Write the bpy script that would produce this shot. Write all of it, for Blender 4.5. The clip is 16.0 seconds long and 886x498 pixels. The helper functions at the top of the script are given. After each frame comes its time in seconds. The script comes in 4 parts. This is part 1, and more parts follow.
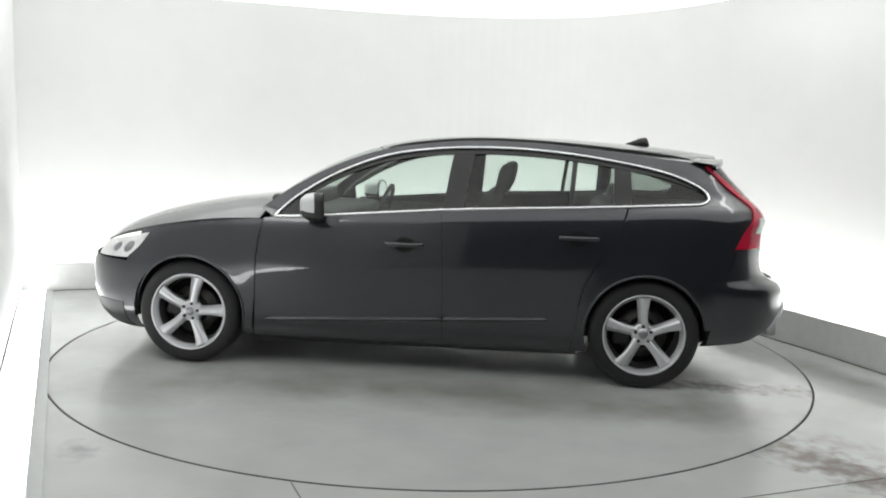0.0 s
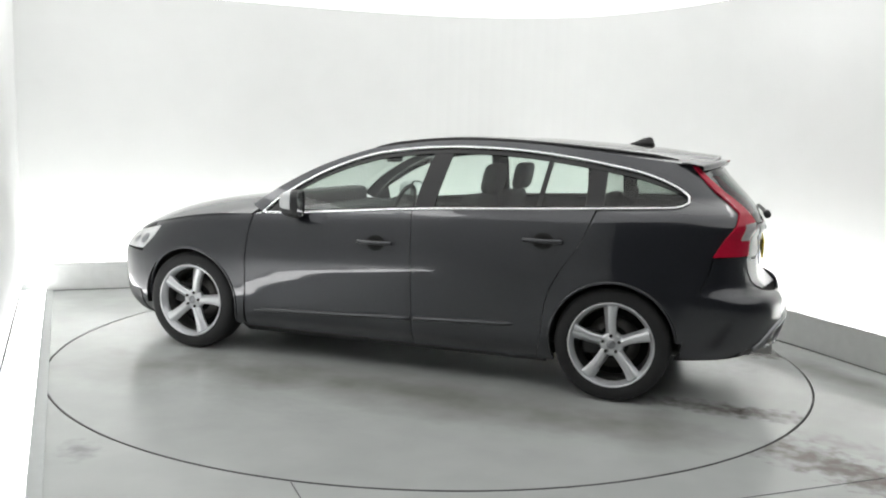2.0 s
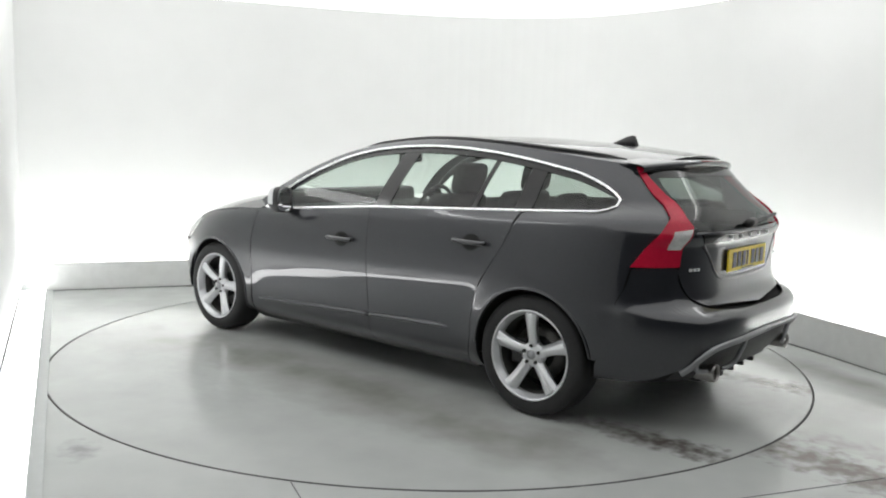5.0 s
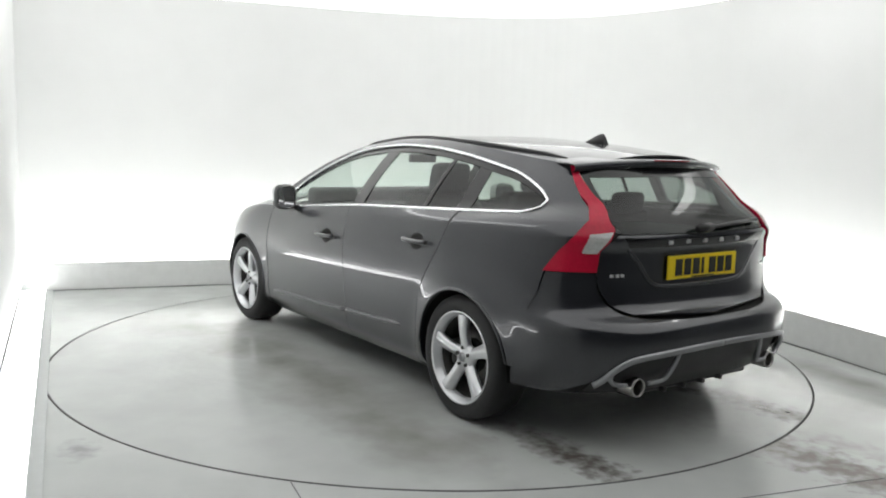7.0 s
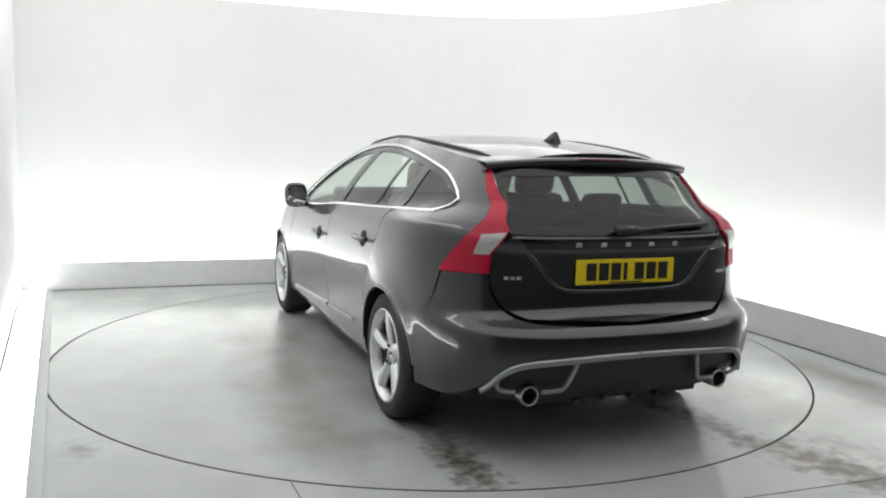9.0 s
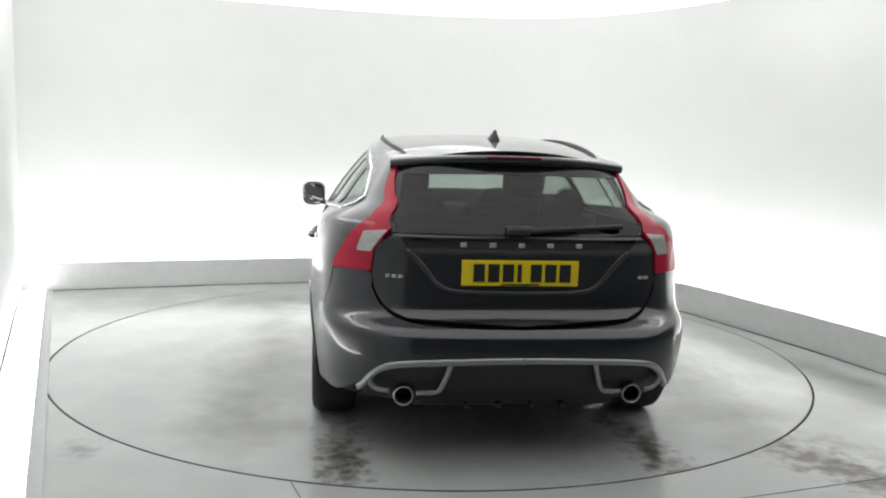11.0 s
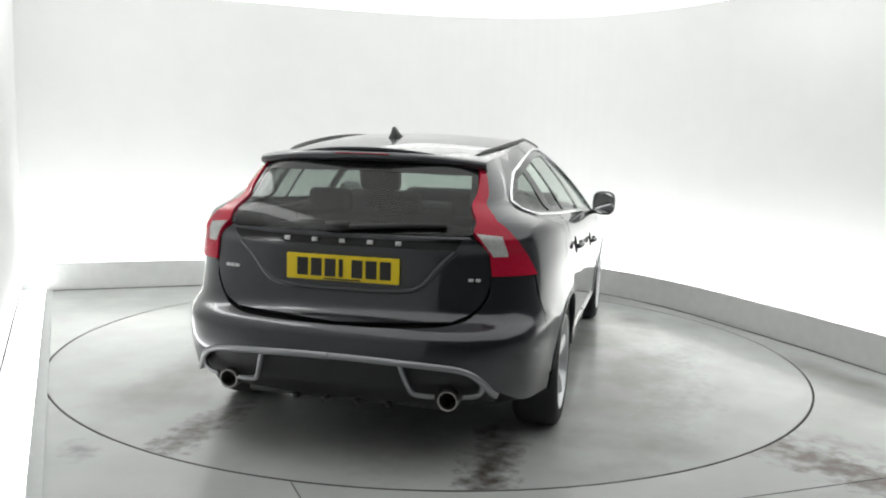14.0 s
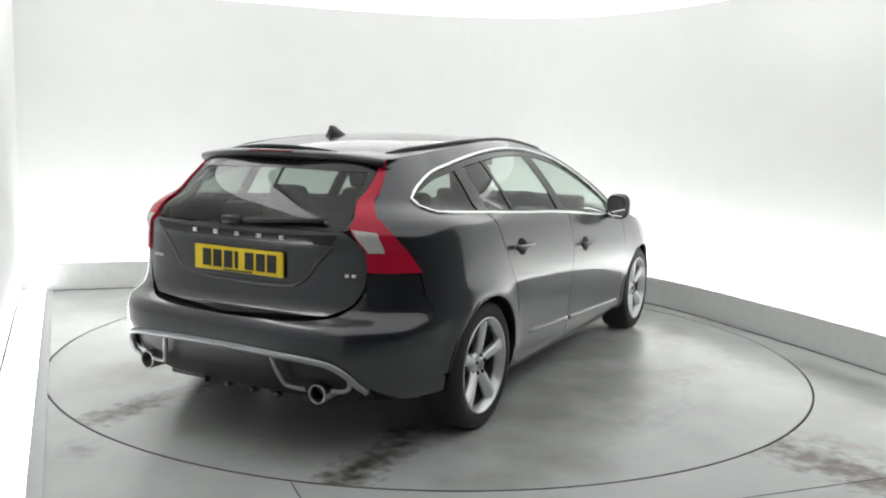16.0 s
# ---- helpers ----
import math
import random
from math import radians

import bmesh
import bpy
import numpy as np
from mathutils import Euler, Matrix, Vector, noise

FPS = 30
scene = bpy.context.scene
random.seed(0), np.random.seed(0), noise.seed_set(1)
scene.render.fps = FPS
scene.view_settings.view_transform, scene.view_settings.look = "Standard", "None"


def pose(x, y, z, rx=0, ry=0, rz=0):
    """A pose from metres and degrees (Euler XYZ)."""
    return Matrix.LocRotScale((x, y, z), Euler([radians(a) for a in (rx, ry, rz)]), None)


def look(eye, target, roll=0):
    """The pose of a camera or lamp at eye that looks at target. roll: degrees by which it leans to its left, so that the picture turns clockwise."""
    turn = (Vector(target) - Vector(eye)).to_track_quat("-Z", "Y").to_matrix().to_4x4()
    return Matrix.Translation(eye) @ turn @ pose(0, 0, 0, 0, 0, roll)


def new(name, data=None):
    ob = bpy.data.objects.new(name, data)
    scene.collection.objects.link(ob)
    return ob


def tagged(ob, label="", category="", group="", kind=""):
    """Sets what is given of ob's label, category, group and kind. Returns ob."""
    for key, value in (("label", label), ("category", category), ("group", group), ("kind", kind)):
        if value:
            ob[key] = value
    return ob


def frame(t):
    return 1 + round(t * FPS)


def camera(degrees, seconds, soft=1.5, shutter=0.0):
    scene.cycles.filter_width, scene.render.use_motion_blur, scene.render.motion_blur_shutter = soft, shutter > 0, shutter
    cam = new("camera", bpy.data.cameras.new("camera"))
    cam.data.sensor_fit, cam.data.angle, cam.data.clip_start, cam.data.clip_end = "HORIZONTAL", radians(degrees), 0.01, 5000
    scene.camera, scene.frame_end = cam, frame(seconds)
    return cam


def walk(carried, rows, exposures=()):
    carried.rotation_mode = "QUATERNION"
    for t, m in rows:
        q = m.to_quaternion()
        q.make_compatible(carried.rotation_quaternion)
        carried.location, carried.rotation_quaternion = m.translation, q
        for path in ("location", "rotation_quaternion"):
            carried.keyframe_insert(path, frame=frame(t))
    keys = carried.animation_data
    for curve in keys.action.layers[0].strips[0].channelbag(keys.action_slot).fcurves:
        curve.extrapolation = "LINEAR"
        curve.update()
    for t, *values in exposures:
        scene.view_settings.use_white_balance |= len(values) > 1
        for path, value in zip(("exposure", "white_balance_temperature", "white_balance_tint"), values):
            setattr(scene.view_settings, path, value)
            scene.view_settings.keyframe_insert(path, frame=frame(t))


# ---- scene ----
# one fixed camera at the open side of the booth
cam = camera(56.11, 16.0, soft=2.0)
EYE = (0.0, -5.685, 1.4055)
VIEW = look(EYE, (0.0533, -0.7251, 0.7758), 1.667)
walk(cam, [(0.0, VIEW), (16.0, VIEW)])

# ---- world and light ----
world = bpy.data.worlds.new("hall_dark")
world.use_nodes = True
scene.world = world
world.node_tree.nodes["Background"].inputs["Color"].default_value = (0.9, 0.95, 1.0, 1)
world.node_tree.nodes["Background"].inputs["Strength"].default_value = 0.05
scene.view_settings.exposure = 0.0
CEILING_GLOW = 0.88
STRIP_GLOW = 23.0
CHANNEL_GLOW = 6.0
COVE_GLOW = 4.5

# ---- materials ----


def material(name, color, rough=0.5, metal=0.0, coat=0.0, grain=0.0, scale=20.0, bump=0.0, rough_var=0.0, stain=None, alpha_rough=None):
    """A procedural surface: base colour broken up at two scales, with fine relief."""
    m = bpy.data.materials.new(name)
    m.use_nodes = True
    nt = m.node_tree
    b = nt.nodes["Principled BSDF"]
    b.inputs["Base Color"].default_value = (*color, 1)
    b.inputs["Roughness"].default_value = rough
    b.inputs["Metallic"].default_value = metal
    b.inputs["Coat Weight"].default_value = coat
    b.inputs["Coat Roughness"].default_value = 0.04
    if grain or bump or rough_var:
        tc = nt.nodes.new("ShaderNodeTexCoord")
        n1 = nt.nodes.new("ShaderNodeTexNoise")
        n1.inputs["Scale"].default_value = scale
        n1.inputs["Detail"].default_value = 5
        n2 = nt.nodes.new("ShaderNodeTexNoise")
        n2.inputs["Scale"].default_value = scale * 0.09
        n2.inputs["Detail"].default_value = 4
        nt.links.new(tc.outputs["Object"], n1.inputs["Vector"])
        nt.links.new(tc.outputs["Object"], n2.inputs["Vector"])
        add = nt.nodes.new("ShaderNodeMath")
        add.operation = "ADD"
        nt.links.new(n1.outputs["Fac"], add.inputs[0])
        nt.links.new(n2.outputs["Fac"], add.inputs[1])
        if grain:
            mr = nt.nodes.new("ShaderNodeMapRange")
            mr.inputs["From Min"].default_value, mr.inputs["From Max"].default_value = 0.7, 1.3
            mr.inputs["To Min"].default_value, mr.inputs["To Max"].default_value = 1 - grain, 1 + grain
            nt.links.new(add.outputs[0], mr.inputs["Value"])
            mx = nt.nodes.new("ShaderNodeVectorMath")
            mx.operation = "SCALE"
            mx.inputs[0].default_value = color
            nt.links.new(mr.outputs[0], mx.inputs["Scale"])
            nt.links.new(mx.outputs[0], b.inputs["Base Color"])
        if rough_var:
            mr = nt.nodes.new("ShaderNodeMapRange")
            mr.inputs["From Min"].default_value, mr.inputs["From Max"].default_value = 0.6, 1.4
            mr.inputs["To Min"].default_value, mr.inputs["To Max"].default_value = rough - rough_var, rough + rough_var
            nt.links.new(add.outputs[0], mr.inputs["Value"])
            nt.links.new(mr.outputs[0], b.inputs["Roughness"])
        if bump:
            bp = nt.nodes.new("ShaderNodeBump")
            bp.inputs["Strength"].default_value = bump
            bp.inputs["Distance"].default_value = 0.002
            nt.links.new(n1.outputs["Fac"], bp.inputs["Height"])
            nt.links.new(bp.outputs[0], b.inputs["Normal"])
    return m


def glow(name, color, strength):
    m = bpy.data.materials.new(name)
    m.use_nodes = True
    b = m.node_tree.nodes["Principled BSDF"]
    b.inputs["Base Color"].default_value = (0.8, 0.8, 0.8, 1)
    b.inputs["Emission Color"].default_value = (*color, 1)
    b.inputs["Emission Strength"].default_value = strength
    return m


def glass(name, color, rough=0.0, solid=0.0):
    """Thin tinted pane: see-through with a mirror-like skin."""
    m = bpy.data.materials.new(name)
    m.use_nodes = True
    nt = m.node_tree
    nt.nodes.remove(nt.nodes["Principled BSDF"])
    tr = nt.nodes.new("ShaderNodeBsdfTransparent")
    tr.inputs["Color"].default_value = (*color, 1)
    gl = nt.nodes.new("ShaderNodeBsdfGlossy")
    gl.inputs["Roughness"].default_value = rough
    lw = nt.nodes.new("ShaderNodeLayerWeight")
    lw.inputs["Blend"].default_value = 0.5
    pw = nt.nodes.new("ShaderNodeMath")
    pw.operation = "POWER"
    pw.inputs[1].default_value = 4.5
    nt.links.new(lw.outputs["Facing"], pw.inputs[0])
    fr = nt.nodes.new("ShaderNodeMath")
    fr.operation = "MULTIPLY_ADD"
    fr.inputs[1].default_value, fr.inputs[2].default_value = 0.88, 0.05
    nt.links.new(pw.outputs[0], fr.inputs[0])
    mix = nt.nodes.new("ShaderNodeMixShader")
    nt.links.new(fr.outputs[0], mix.inputs[0])
    nt.links.new(tr.outputs[0], mix.inputs[1])
    nt.links.new(gl.outputs[0], mix.inputs[2])
    nt.links.new(mix.outputs[0], nt.nodes["Material Output"].inputs["Surface"])
    return m


WALL = material("white_booth_wall", (0.74, 0.748, 0.74), 0.75, grain=0.02, scale=3.0)
PLINTH = material("off_white_plinth_board", (0.68, 0.69, 0.68), 0.55, grain=0.05, scale=14.0, bump=0.1)
EDGING = material("grey_edging_strip", (0.42, 0.44, 0.435), 0.4, grain=0.05, scale=14.0)
CONCRETE = material("dim_hall", (0.25, 0.257, 0.265), 0.8, grain=0.1, scale=6.0)
LIGHTBOX = glow("ceiling_lightbox", (1.0, 1.0, 0.985), CEILING_GLOW)
CHANNEL = glow("light_channel", (1.0, 1.0, 1.0), CHANNEL_GLOW)
COVE = glow("ceiling_cove", (1.0, 1.0, 0.99), COVE_GLOW)
STRIP = glow("led_strip", (1.0, 1.0, 0.99), STRIP_GLOW)


def floor_material(name, color, marks, rough=0.17, spread=0.10):
    """Painted, polished grey floor with scuffs, dried tyre mud and smears of dirt and painted shade. marks: blots (x,
    y, rx, ry, angle, depth) in metres.
    """
    m = material(name, color, rough, grain=0.07, scale=3.2, rough_var=spread)
    nt = m.node_tree
    b = nt.nodes["Principled BSDF"]
    tc = nt.nodes.new("ShaderNodeTexCoord")
    src = b.inputs["Base Color"].links[0].from_socket
    wob = nt.nodes.new("ShaderNodeTexNoise")
    wob.inputs["Scale"].default_value = 13.0
    wob.inputs["Detail"].default_value = 6
    nt.links.new(tc.outputs["Object"], wob.inputs["Vector"])
    drift = nt.nodes.new("ShaderNodeTexNoise")
    drift.inputs["Scale"].default_value = 2.6
    drift.inputs["Detail"].default_value = 4
    nt.links.new(tc.outputs["Object"], drift.inputs["Vector"])
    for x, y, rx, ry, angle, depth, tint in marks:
        broad = tint is DIRT_AND_SHADE
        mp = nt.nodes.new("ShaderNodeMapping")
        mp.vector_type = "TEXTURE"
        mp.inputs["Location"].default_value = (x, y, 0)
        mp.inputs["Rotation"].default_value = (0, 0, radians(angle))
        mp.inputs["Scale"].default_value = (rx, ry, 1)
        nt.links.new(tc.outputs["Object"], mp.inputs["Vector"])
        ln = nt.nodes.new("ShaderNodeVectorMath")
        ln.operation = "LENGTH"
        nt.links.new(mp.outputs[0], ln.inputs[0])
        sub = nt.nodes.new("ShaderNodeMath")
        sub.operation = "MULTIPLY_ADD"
        nt.links.new((drift if broad else wob).outputs["Fac"], sub.inputs[0])
        sub.inputs[1].default_value = -2.4 if broad else -3.2
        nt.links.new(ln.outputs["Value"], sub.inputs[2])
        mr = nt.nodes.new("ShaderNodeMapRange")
        mr.inputs["From Min"].default_value, mr.inputs["From Max"].default_value = (-1.3, 0.5) if broad else (-1.6, -0.15)
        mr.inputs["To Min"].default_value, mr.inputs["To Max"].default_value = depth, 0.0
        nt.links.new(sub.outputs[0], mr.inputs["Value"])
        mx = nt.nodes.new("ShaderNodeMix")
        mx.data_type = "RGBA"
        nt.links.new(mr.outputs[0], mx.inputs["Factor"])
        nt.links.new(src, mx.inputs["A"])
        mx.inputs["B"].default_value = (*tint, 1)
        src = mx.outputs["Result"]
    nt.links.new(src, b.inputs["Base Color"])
    return m


MUD = (0.065, 0.05, 0.042)
GREY_MARK = (0.22, 0.23, 0.22)
BROWN = (0.13, 0.107, 0.092)
# dirt on the floor; by the car it also stands in for shade
DIRT_AND_SHADE = (0.12, 0.110, 0.092)
FLOOR = floor_material("grey_floor_paint", (0.45, 0.466, 0.455), [
    (-1.56, -2.10, 0.07, 0.10, 30, 0.7, GREY_MARK),
    (1.80, -2.00, 0.36, 0.15, -52, 0.95, BROWN),
    (1.98, -2.22, 0.30, 0.13, -48, 0.95, BROWN),
    (2.02, -1.78, 0.22, 0.10, -45, 0.4, BROWN),
    (2.40, -1.15, 0.70, 0.34, -60, 0.30, DIRT_AND_SHADE),
    (2.62, -0.55, 0.55, 0.12, -66, 0.50, DIRT_AND_SHADE),
    (2.30, 0.20, 0.60, 0.20, -66, 0.25, GREY_MARK),
])
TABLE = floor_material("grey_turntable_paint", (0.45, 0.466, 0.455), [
    (-1.93, 0.63, 0.34, 0.10, 0, 0.8, MUD),
    (-2.20, 0.63, 0.16, 0.09, 0, 0.8, MUD),
    (-1.93, -0.81, 0.34, 0.10, 0, 0.8, MUD),
    (-2.21, -0.82, 0.16, 0.10, 0, 0.8, MUD),
    (-1.62, -0.70, 0.07, 0.05, 0, 0.7, MUD),
    (-1.50, -0.20, 0.60, 0.25, 15, 0.16, MUD),
    (-0.30, -1.55, 0.70, 0.22, 8, 0.20, MUD),
    (0.55, -1.75, 0.35, 0.14, -12, 0.22, GREY_MARK),
    (0.60, 1.50, 0.60, 0.20, -10, 0.12, GREY_MARK),
    # broad smears by the car: dirty film, with its shade and reflection painted in
    (-0.45, -1.30, 1.25, 0.26, 4, 0.62, DIRT_AND_SHADE),
    (-1.55, -1.45, 0.30, 0.22, 40, 0.35, DIRT_AND_SHADE),
    (0.95, -1.22, 0.60, 0.16, -8, 0.30, DIRT_AND_SHADE),
    (-0.40, 1.08, 1.25, 0.24, -3, 0.62, DIRT_AND_SHADE),
    (-1.45, 1.10, 0.40, 0.14, 24, 0.40, DIRT_AND_SHADE),
    (1.20, 1.25, 0.70, 0.24, 12, 0.35, DIRT_AND_SHADE),
    (-1.95, 0.0, 0.30, 0.60, 0, 0.16, DIRT_AND_SHADE),
], 0.19, 0.09)
EDGE_STEEL = material("dark_edge_steel", (0.12, 0.12, 0.12), 0.5, metal=0.8, grain=0.1, scale=30.0)
GAP = material("dark_gap", (0.02, 0.02, 0.02), 0.9)


# ---- mesh helpers ----
def mesh_object(name, bm, mat, parent=None, label="", smooth=False):
    me = bpy.data.meshes.new(name)
    bmesh.ops.recalc_face_normals(bm, faces=bm.faces)
    bm.to_mesh(me)
    bm.free()
    if smooth:
        for p in me.polygons:
            p.use_smooth = True
    for one in (mat if isinstance(mat, (list, tuple)) else [mat]):
        me.materials.append(one)
    ob = new(name, me)
    if parent:
        ob.parent = parent
    if label:
        tagged(ob, label)
    return ob


def part(name, bm, mat, parent, label="", smooth=True):
    return mesh_object(name, bm, mat, parent, label, smooth)


def box_bm(x0, x1, y0, y1, z0, z1, bevel=0.0, bm=None):
    own = bm is None
    bm = bm or bmesh.new()
    r = bmesh.ops.create_cube(bm, size=1, matrix=Matrix.Translation(((x0 + x1) / 2, (y0 + y1) / 2, (z0 + z1) / 2)) @ Matrix.Diagonal((abs(x1 - x0), abs(y1 - y0), abs(z1 - z0), 1)))
    if bevel:
        es = {e for v in r["verts"] for e in v.link_edges}
        bmesh.ops.bevel(bm, geom=list(es), offset=bevel, segments=3, affect="EDGES", profile=0.5)
    return bm


def smooth_path(pts, n):
    """Catmull-Rom through pts, n samples evenly by length."""
    p = np.array(pts, float)
    q = np.vstack([2 * p[0] - p[1], p, 2 * p[-1] - p[-2]])
    out = []
    for i in range(1, len(q) - 2):
        for t in np.linspace(0, 1, 24, endpoint=False):
            a, b, c, d = q[i - 1], q[i], q[i + 1], q[i + 2]
            out.append(0.5 * (2 * b + (c - a) * t + (2 * a - 5 * b + 4 * c - d) * t * t + (3 * b - 3 * c + d - a) * t ** 3))
    out.append(p[-1])
    return resample(out, n)


def resample(pts, n):
    p = np.array(pts, float)
    s = np.concatenate([[0], np.cumsum(np.linalg.norm(np.diff(p, axis=0), axis=1))])
    return np.stack([np.interp(np.linspace(0, s[-1], n), s, p[:, k]) for k in range(p.shape[1])], 1)


def sweep(path, ring, closed=False, bm=None, up=(0, 0, 1)):
    """Sweep a closed 2D ring (side, up) along a 3D path."""
    bm = bm or bmesh.new()
    p = [Vector(q) for q in path]
    n = len(p)
    rows = []
    for i in range(n):
        a, b = (p[(i - 1) % n], p[(i + 1) % n]) if closed else (p[max(i - 1, 0)], p[min(i + 1, n - 1)])
        t = (b - a).normalized()
        side = t.cross(Vector(up)).normalized()
        u = side.cross(t)
        rows.append([bm.verts.new(p[i] + side * x + u * y) for x, y in ring])
    m = len(ring)
    for i in range(n if closed else n - 1):
        r, s = rows[i], rows[(i + 1) % n]
        for j in range(m):
            bm.faces.new((r[j], r[(j + 1) % m], s[(j + 1) % m], s[j]))
    if not closed:
        bm.faces.new(rows[0])
        bm.faces.new(rows[-1][::-1])
    return bm


def circle_ring(r, n=8, squash=1.0):
    return [(r * math.cos(2 * math.pi * k / n), squash * r * math.sin(2 * math.pi * k / n)) for k in range(n)]


# ---- the booth ----
R_TABLE = 2.455
PLINTH_LINE = smooth_path([(-3.447, 1.647), (-2.43, 2.045), (-1.58, 2.345), (-0.6, 2.66), (0.35, 2.80), (1.2, 2.62), (1.76, 2.14), (2.17, 1.52), (2.45, 0.87), (2.67, 0.33), (2.85, -0.17), (2.96, -0.49), (3.08, -0.92)], 90)
LEFT_DIR = Vector((1.9, -4.26, 0)).normalized()


def offset_line(line, d):
    t = np.gradient(line, axis=0)
    t /= np.linalg.norm(t, axis=1)[:, None]
    return line + d * np.stack([-t[:, 1], t[:, 0]], 1)


def ribbon_wall(name, line, z0, z1, thick, mat, n=90, label="", rows=2):
    """A standing wall of some thickness along a plan line, its outer face to the line's left."""
    inner, outer = resample(line, n), resample(offset_line(np.array(line), thick), n)
    bm = bmesh.new()
    vs = [[bm.verts.new((*q, z)) for q, z in ((inner[i], z0), (inner[i], z1), (outer[i], z1), (outer[i], z0))] for i in range(n)]
    for i in range(n - 1):
        for j in range(4):
            bm.faces.new((vs[i][j], vs[i][(j + 1) % 4], vs[i + 1][(j + 1) % 4], vs[i + 1][j]))
    bm.faces.new(vs[0])
    bm.faces.new(vs[-1][::-1])
    ob = mesh_object(name, bm, mat, label=label, smooth=False)
    return ob


CEIL_Z = 2.72
WALL_LINE = offset_line(PLINTH_LINE, 0.42)
WALL_LINE = np.vstack([[-3.80, 1.93], WALL_LINE[4:]])


def make_booth():
    # floor with a round hole for the turntable
    bm = bmesh.new()
    n = 128
    ring = [bm.verts.new((R_TABLE * math.cos(2 * math.pi * k / n), R_TABLE * math.sin(2 * math.pi * k / n), 0)) for k in range(n)]
    rim = [bm.verts.new((R_TABLE * math.cos(2 * math.pi * k / n), R_TABLE * math.sin(2 * math.pi * k / n), -0.03)) for k in range(n)]
    far = []
    for k in range(n):
        c, s = math.cos(2 * math.pi * k / n), math.sin(2 * math.pi * k / n)
        m = 8.5 / max(abs(c), abs(s))
        far.append(bm.verts.new((m * c, m * s - 0.5, 0)))
    for k in range(n):
        j = (k + 1) % n
        bm.faces.new((ring[k], ring[j], far[j], far[k]))
        bm.faces.new((ring[k], rim[k], rim[j], ring[j]))
    tagged(mesh_object("floor", bm, FLOOR), "grey painted polished concrete floor with scuffs", "floor", kind="structure")
    bm = bmesh.new()
    bmesh.ops.create_circle(bm, cap_ends=True, segments=64, radius=R_TABLE + 0.1, matrix=Matrix.Translation((0, 0, -0.03)))
    tagged(mesh_object("pit_floor", bm, GAP), "dark pit under the turntable gap", "pit", kind="structure")
    for name, ends in (("floor_joint_1", ((0.90, -2.583), (3.2, -1.775))), ("floor_joint_2", ((-0.565, -2.395), (0.2, -4.2)))):
        (xa, ya), (xb, yb) = ends
        bm = sweep([(xa, ya, 0.0005), (xb, yb, 0.0005)], [(-0.0025, -0.003), (0.0025, -0.003), (0.0025, 0.001), (-0.0025, 0.001)])
        tagged(mesh_object(name, bm, EDGE_STEEL), "thin dark joint in the floor", "joint", kind="structure")
    # plinth that hides the strip lights
    tagged(ribbon_wall("plinth", PLINTH_LINE, 0, 0.245, 0.018, PLINTH), "low off-white plinth board along the wall", "plinth", kind="structure")
    bm = sweep([(*q, 0.002) for q in offset_line(PLINTH_LINE, -0.006)], [(-0.004, -0.004), (0.004, -0.004), (0.004, 0.003), (-0.004, 0.003)])
    tagged(mesh_object("trim_plinth", bm, EDGE_STEEL), "thin dark dirty joint at the plinth's foot", "joint", kind="structure")
    tagged(ribbon_wall("wall_back", WALL_LINE, 0, CEIL_Z, 0.1, WALL), "white curved booth wall washed with light", "wall", kind="structure")
    # side wall beside the camera
    a = Vector((-3.80, 1.93, 0))
    b = a + LEFT_DIR * 7.6
    line = np.array([[b.x, b.y], [a.x, a.y]])
    tagged(ribbon_wall("wall_side", line, 0, CEIL_Z, 0.1, WALL, n=2), "plain white booth side wall", "wall", kind="structure")
    # pale kerb along the floor's edge
    p, q = Vector((-3.447, 1.647, 0)), Vector((-3.447, 1.647, 0)) + LEFT_DIR * 4.7
    nrm = Vector((LEFT_DIR.y, -LEFT_DIR.x, 0))
    bm = bmesh.new()
    sweep([p + nrm * -0.025 + Vector((0, 0, 0.003)), q + nrm * -0.025 + Vector((0, 0, 0.003))], [(-0.03, -0.003), (0.03, -0.003), (0.03, 0.003), (-0.03, 0.003)], bm=bm)
    tagged(mesh_object("trim", bm, EDGING), "pale edging strip along the floor's edge", "trim", kind="structure")
    # glowing channel between the edging and the side wall, and the dark joint at the wall's foot
    bm = bmesh.new()
    for d in (0.004, 0.196):
        sweep([p + nrm * d + Vector((0, 0, 0.004)), q + nrm * d + Vector((0, 0, 0.004))], [(-0.003, -0.004), (0.003, -0.004), (0.003, 0.005), (-0.003, 0.005)], bm=bm)
    channel = tagged(mesh_object("light_channel", bm, PLINTH), "glowing white light channel along floor edge", "strip light")
    bm = sweep([p + nrm * 0.10 + Vector((0, 0, 0.003)), q + nrm * 0.10 + Vector((0, 0, 0.003))], [(-0.093, -0.003), (0.093, -0.003), (0.093, 0.003), (-0.093, 0.003)])
    part("diffuser", bm, CHANNEL, channel, "glowing white diffuser", smooth=False)
    bm = sweep([p + nrm * 0.206 + Vector((0, 0, 0.004)), q + nrm * 0.206 + Vector((0, 0, 0.004))], [(-0.004, -0.004), (0.004, -0.004), (0.004, 0.004), (-0.004, 0.004)])
    tagged(mesh_object("baseboard", bm, GAP), "thin dark joint at the side wall's foot", "joint", kind="structure")
    # ceiling lightbox
    bm = bmesh.new()
    box_bm(-5.5, 5.5, -4.3, 5.5, CEIL_Z, CEIL_Z + 0.05, bm=bm)
    tagged(mesh_object("ceiling", bm, LIGHTBOX), "glowing white lightbox ceiling", "ceiling", kind="structure")
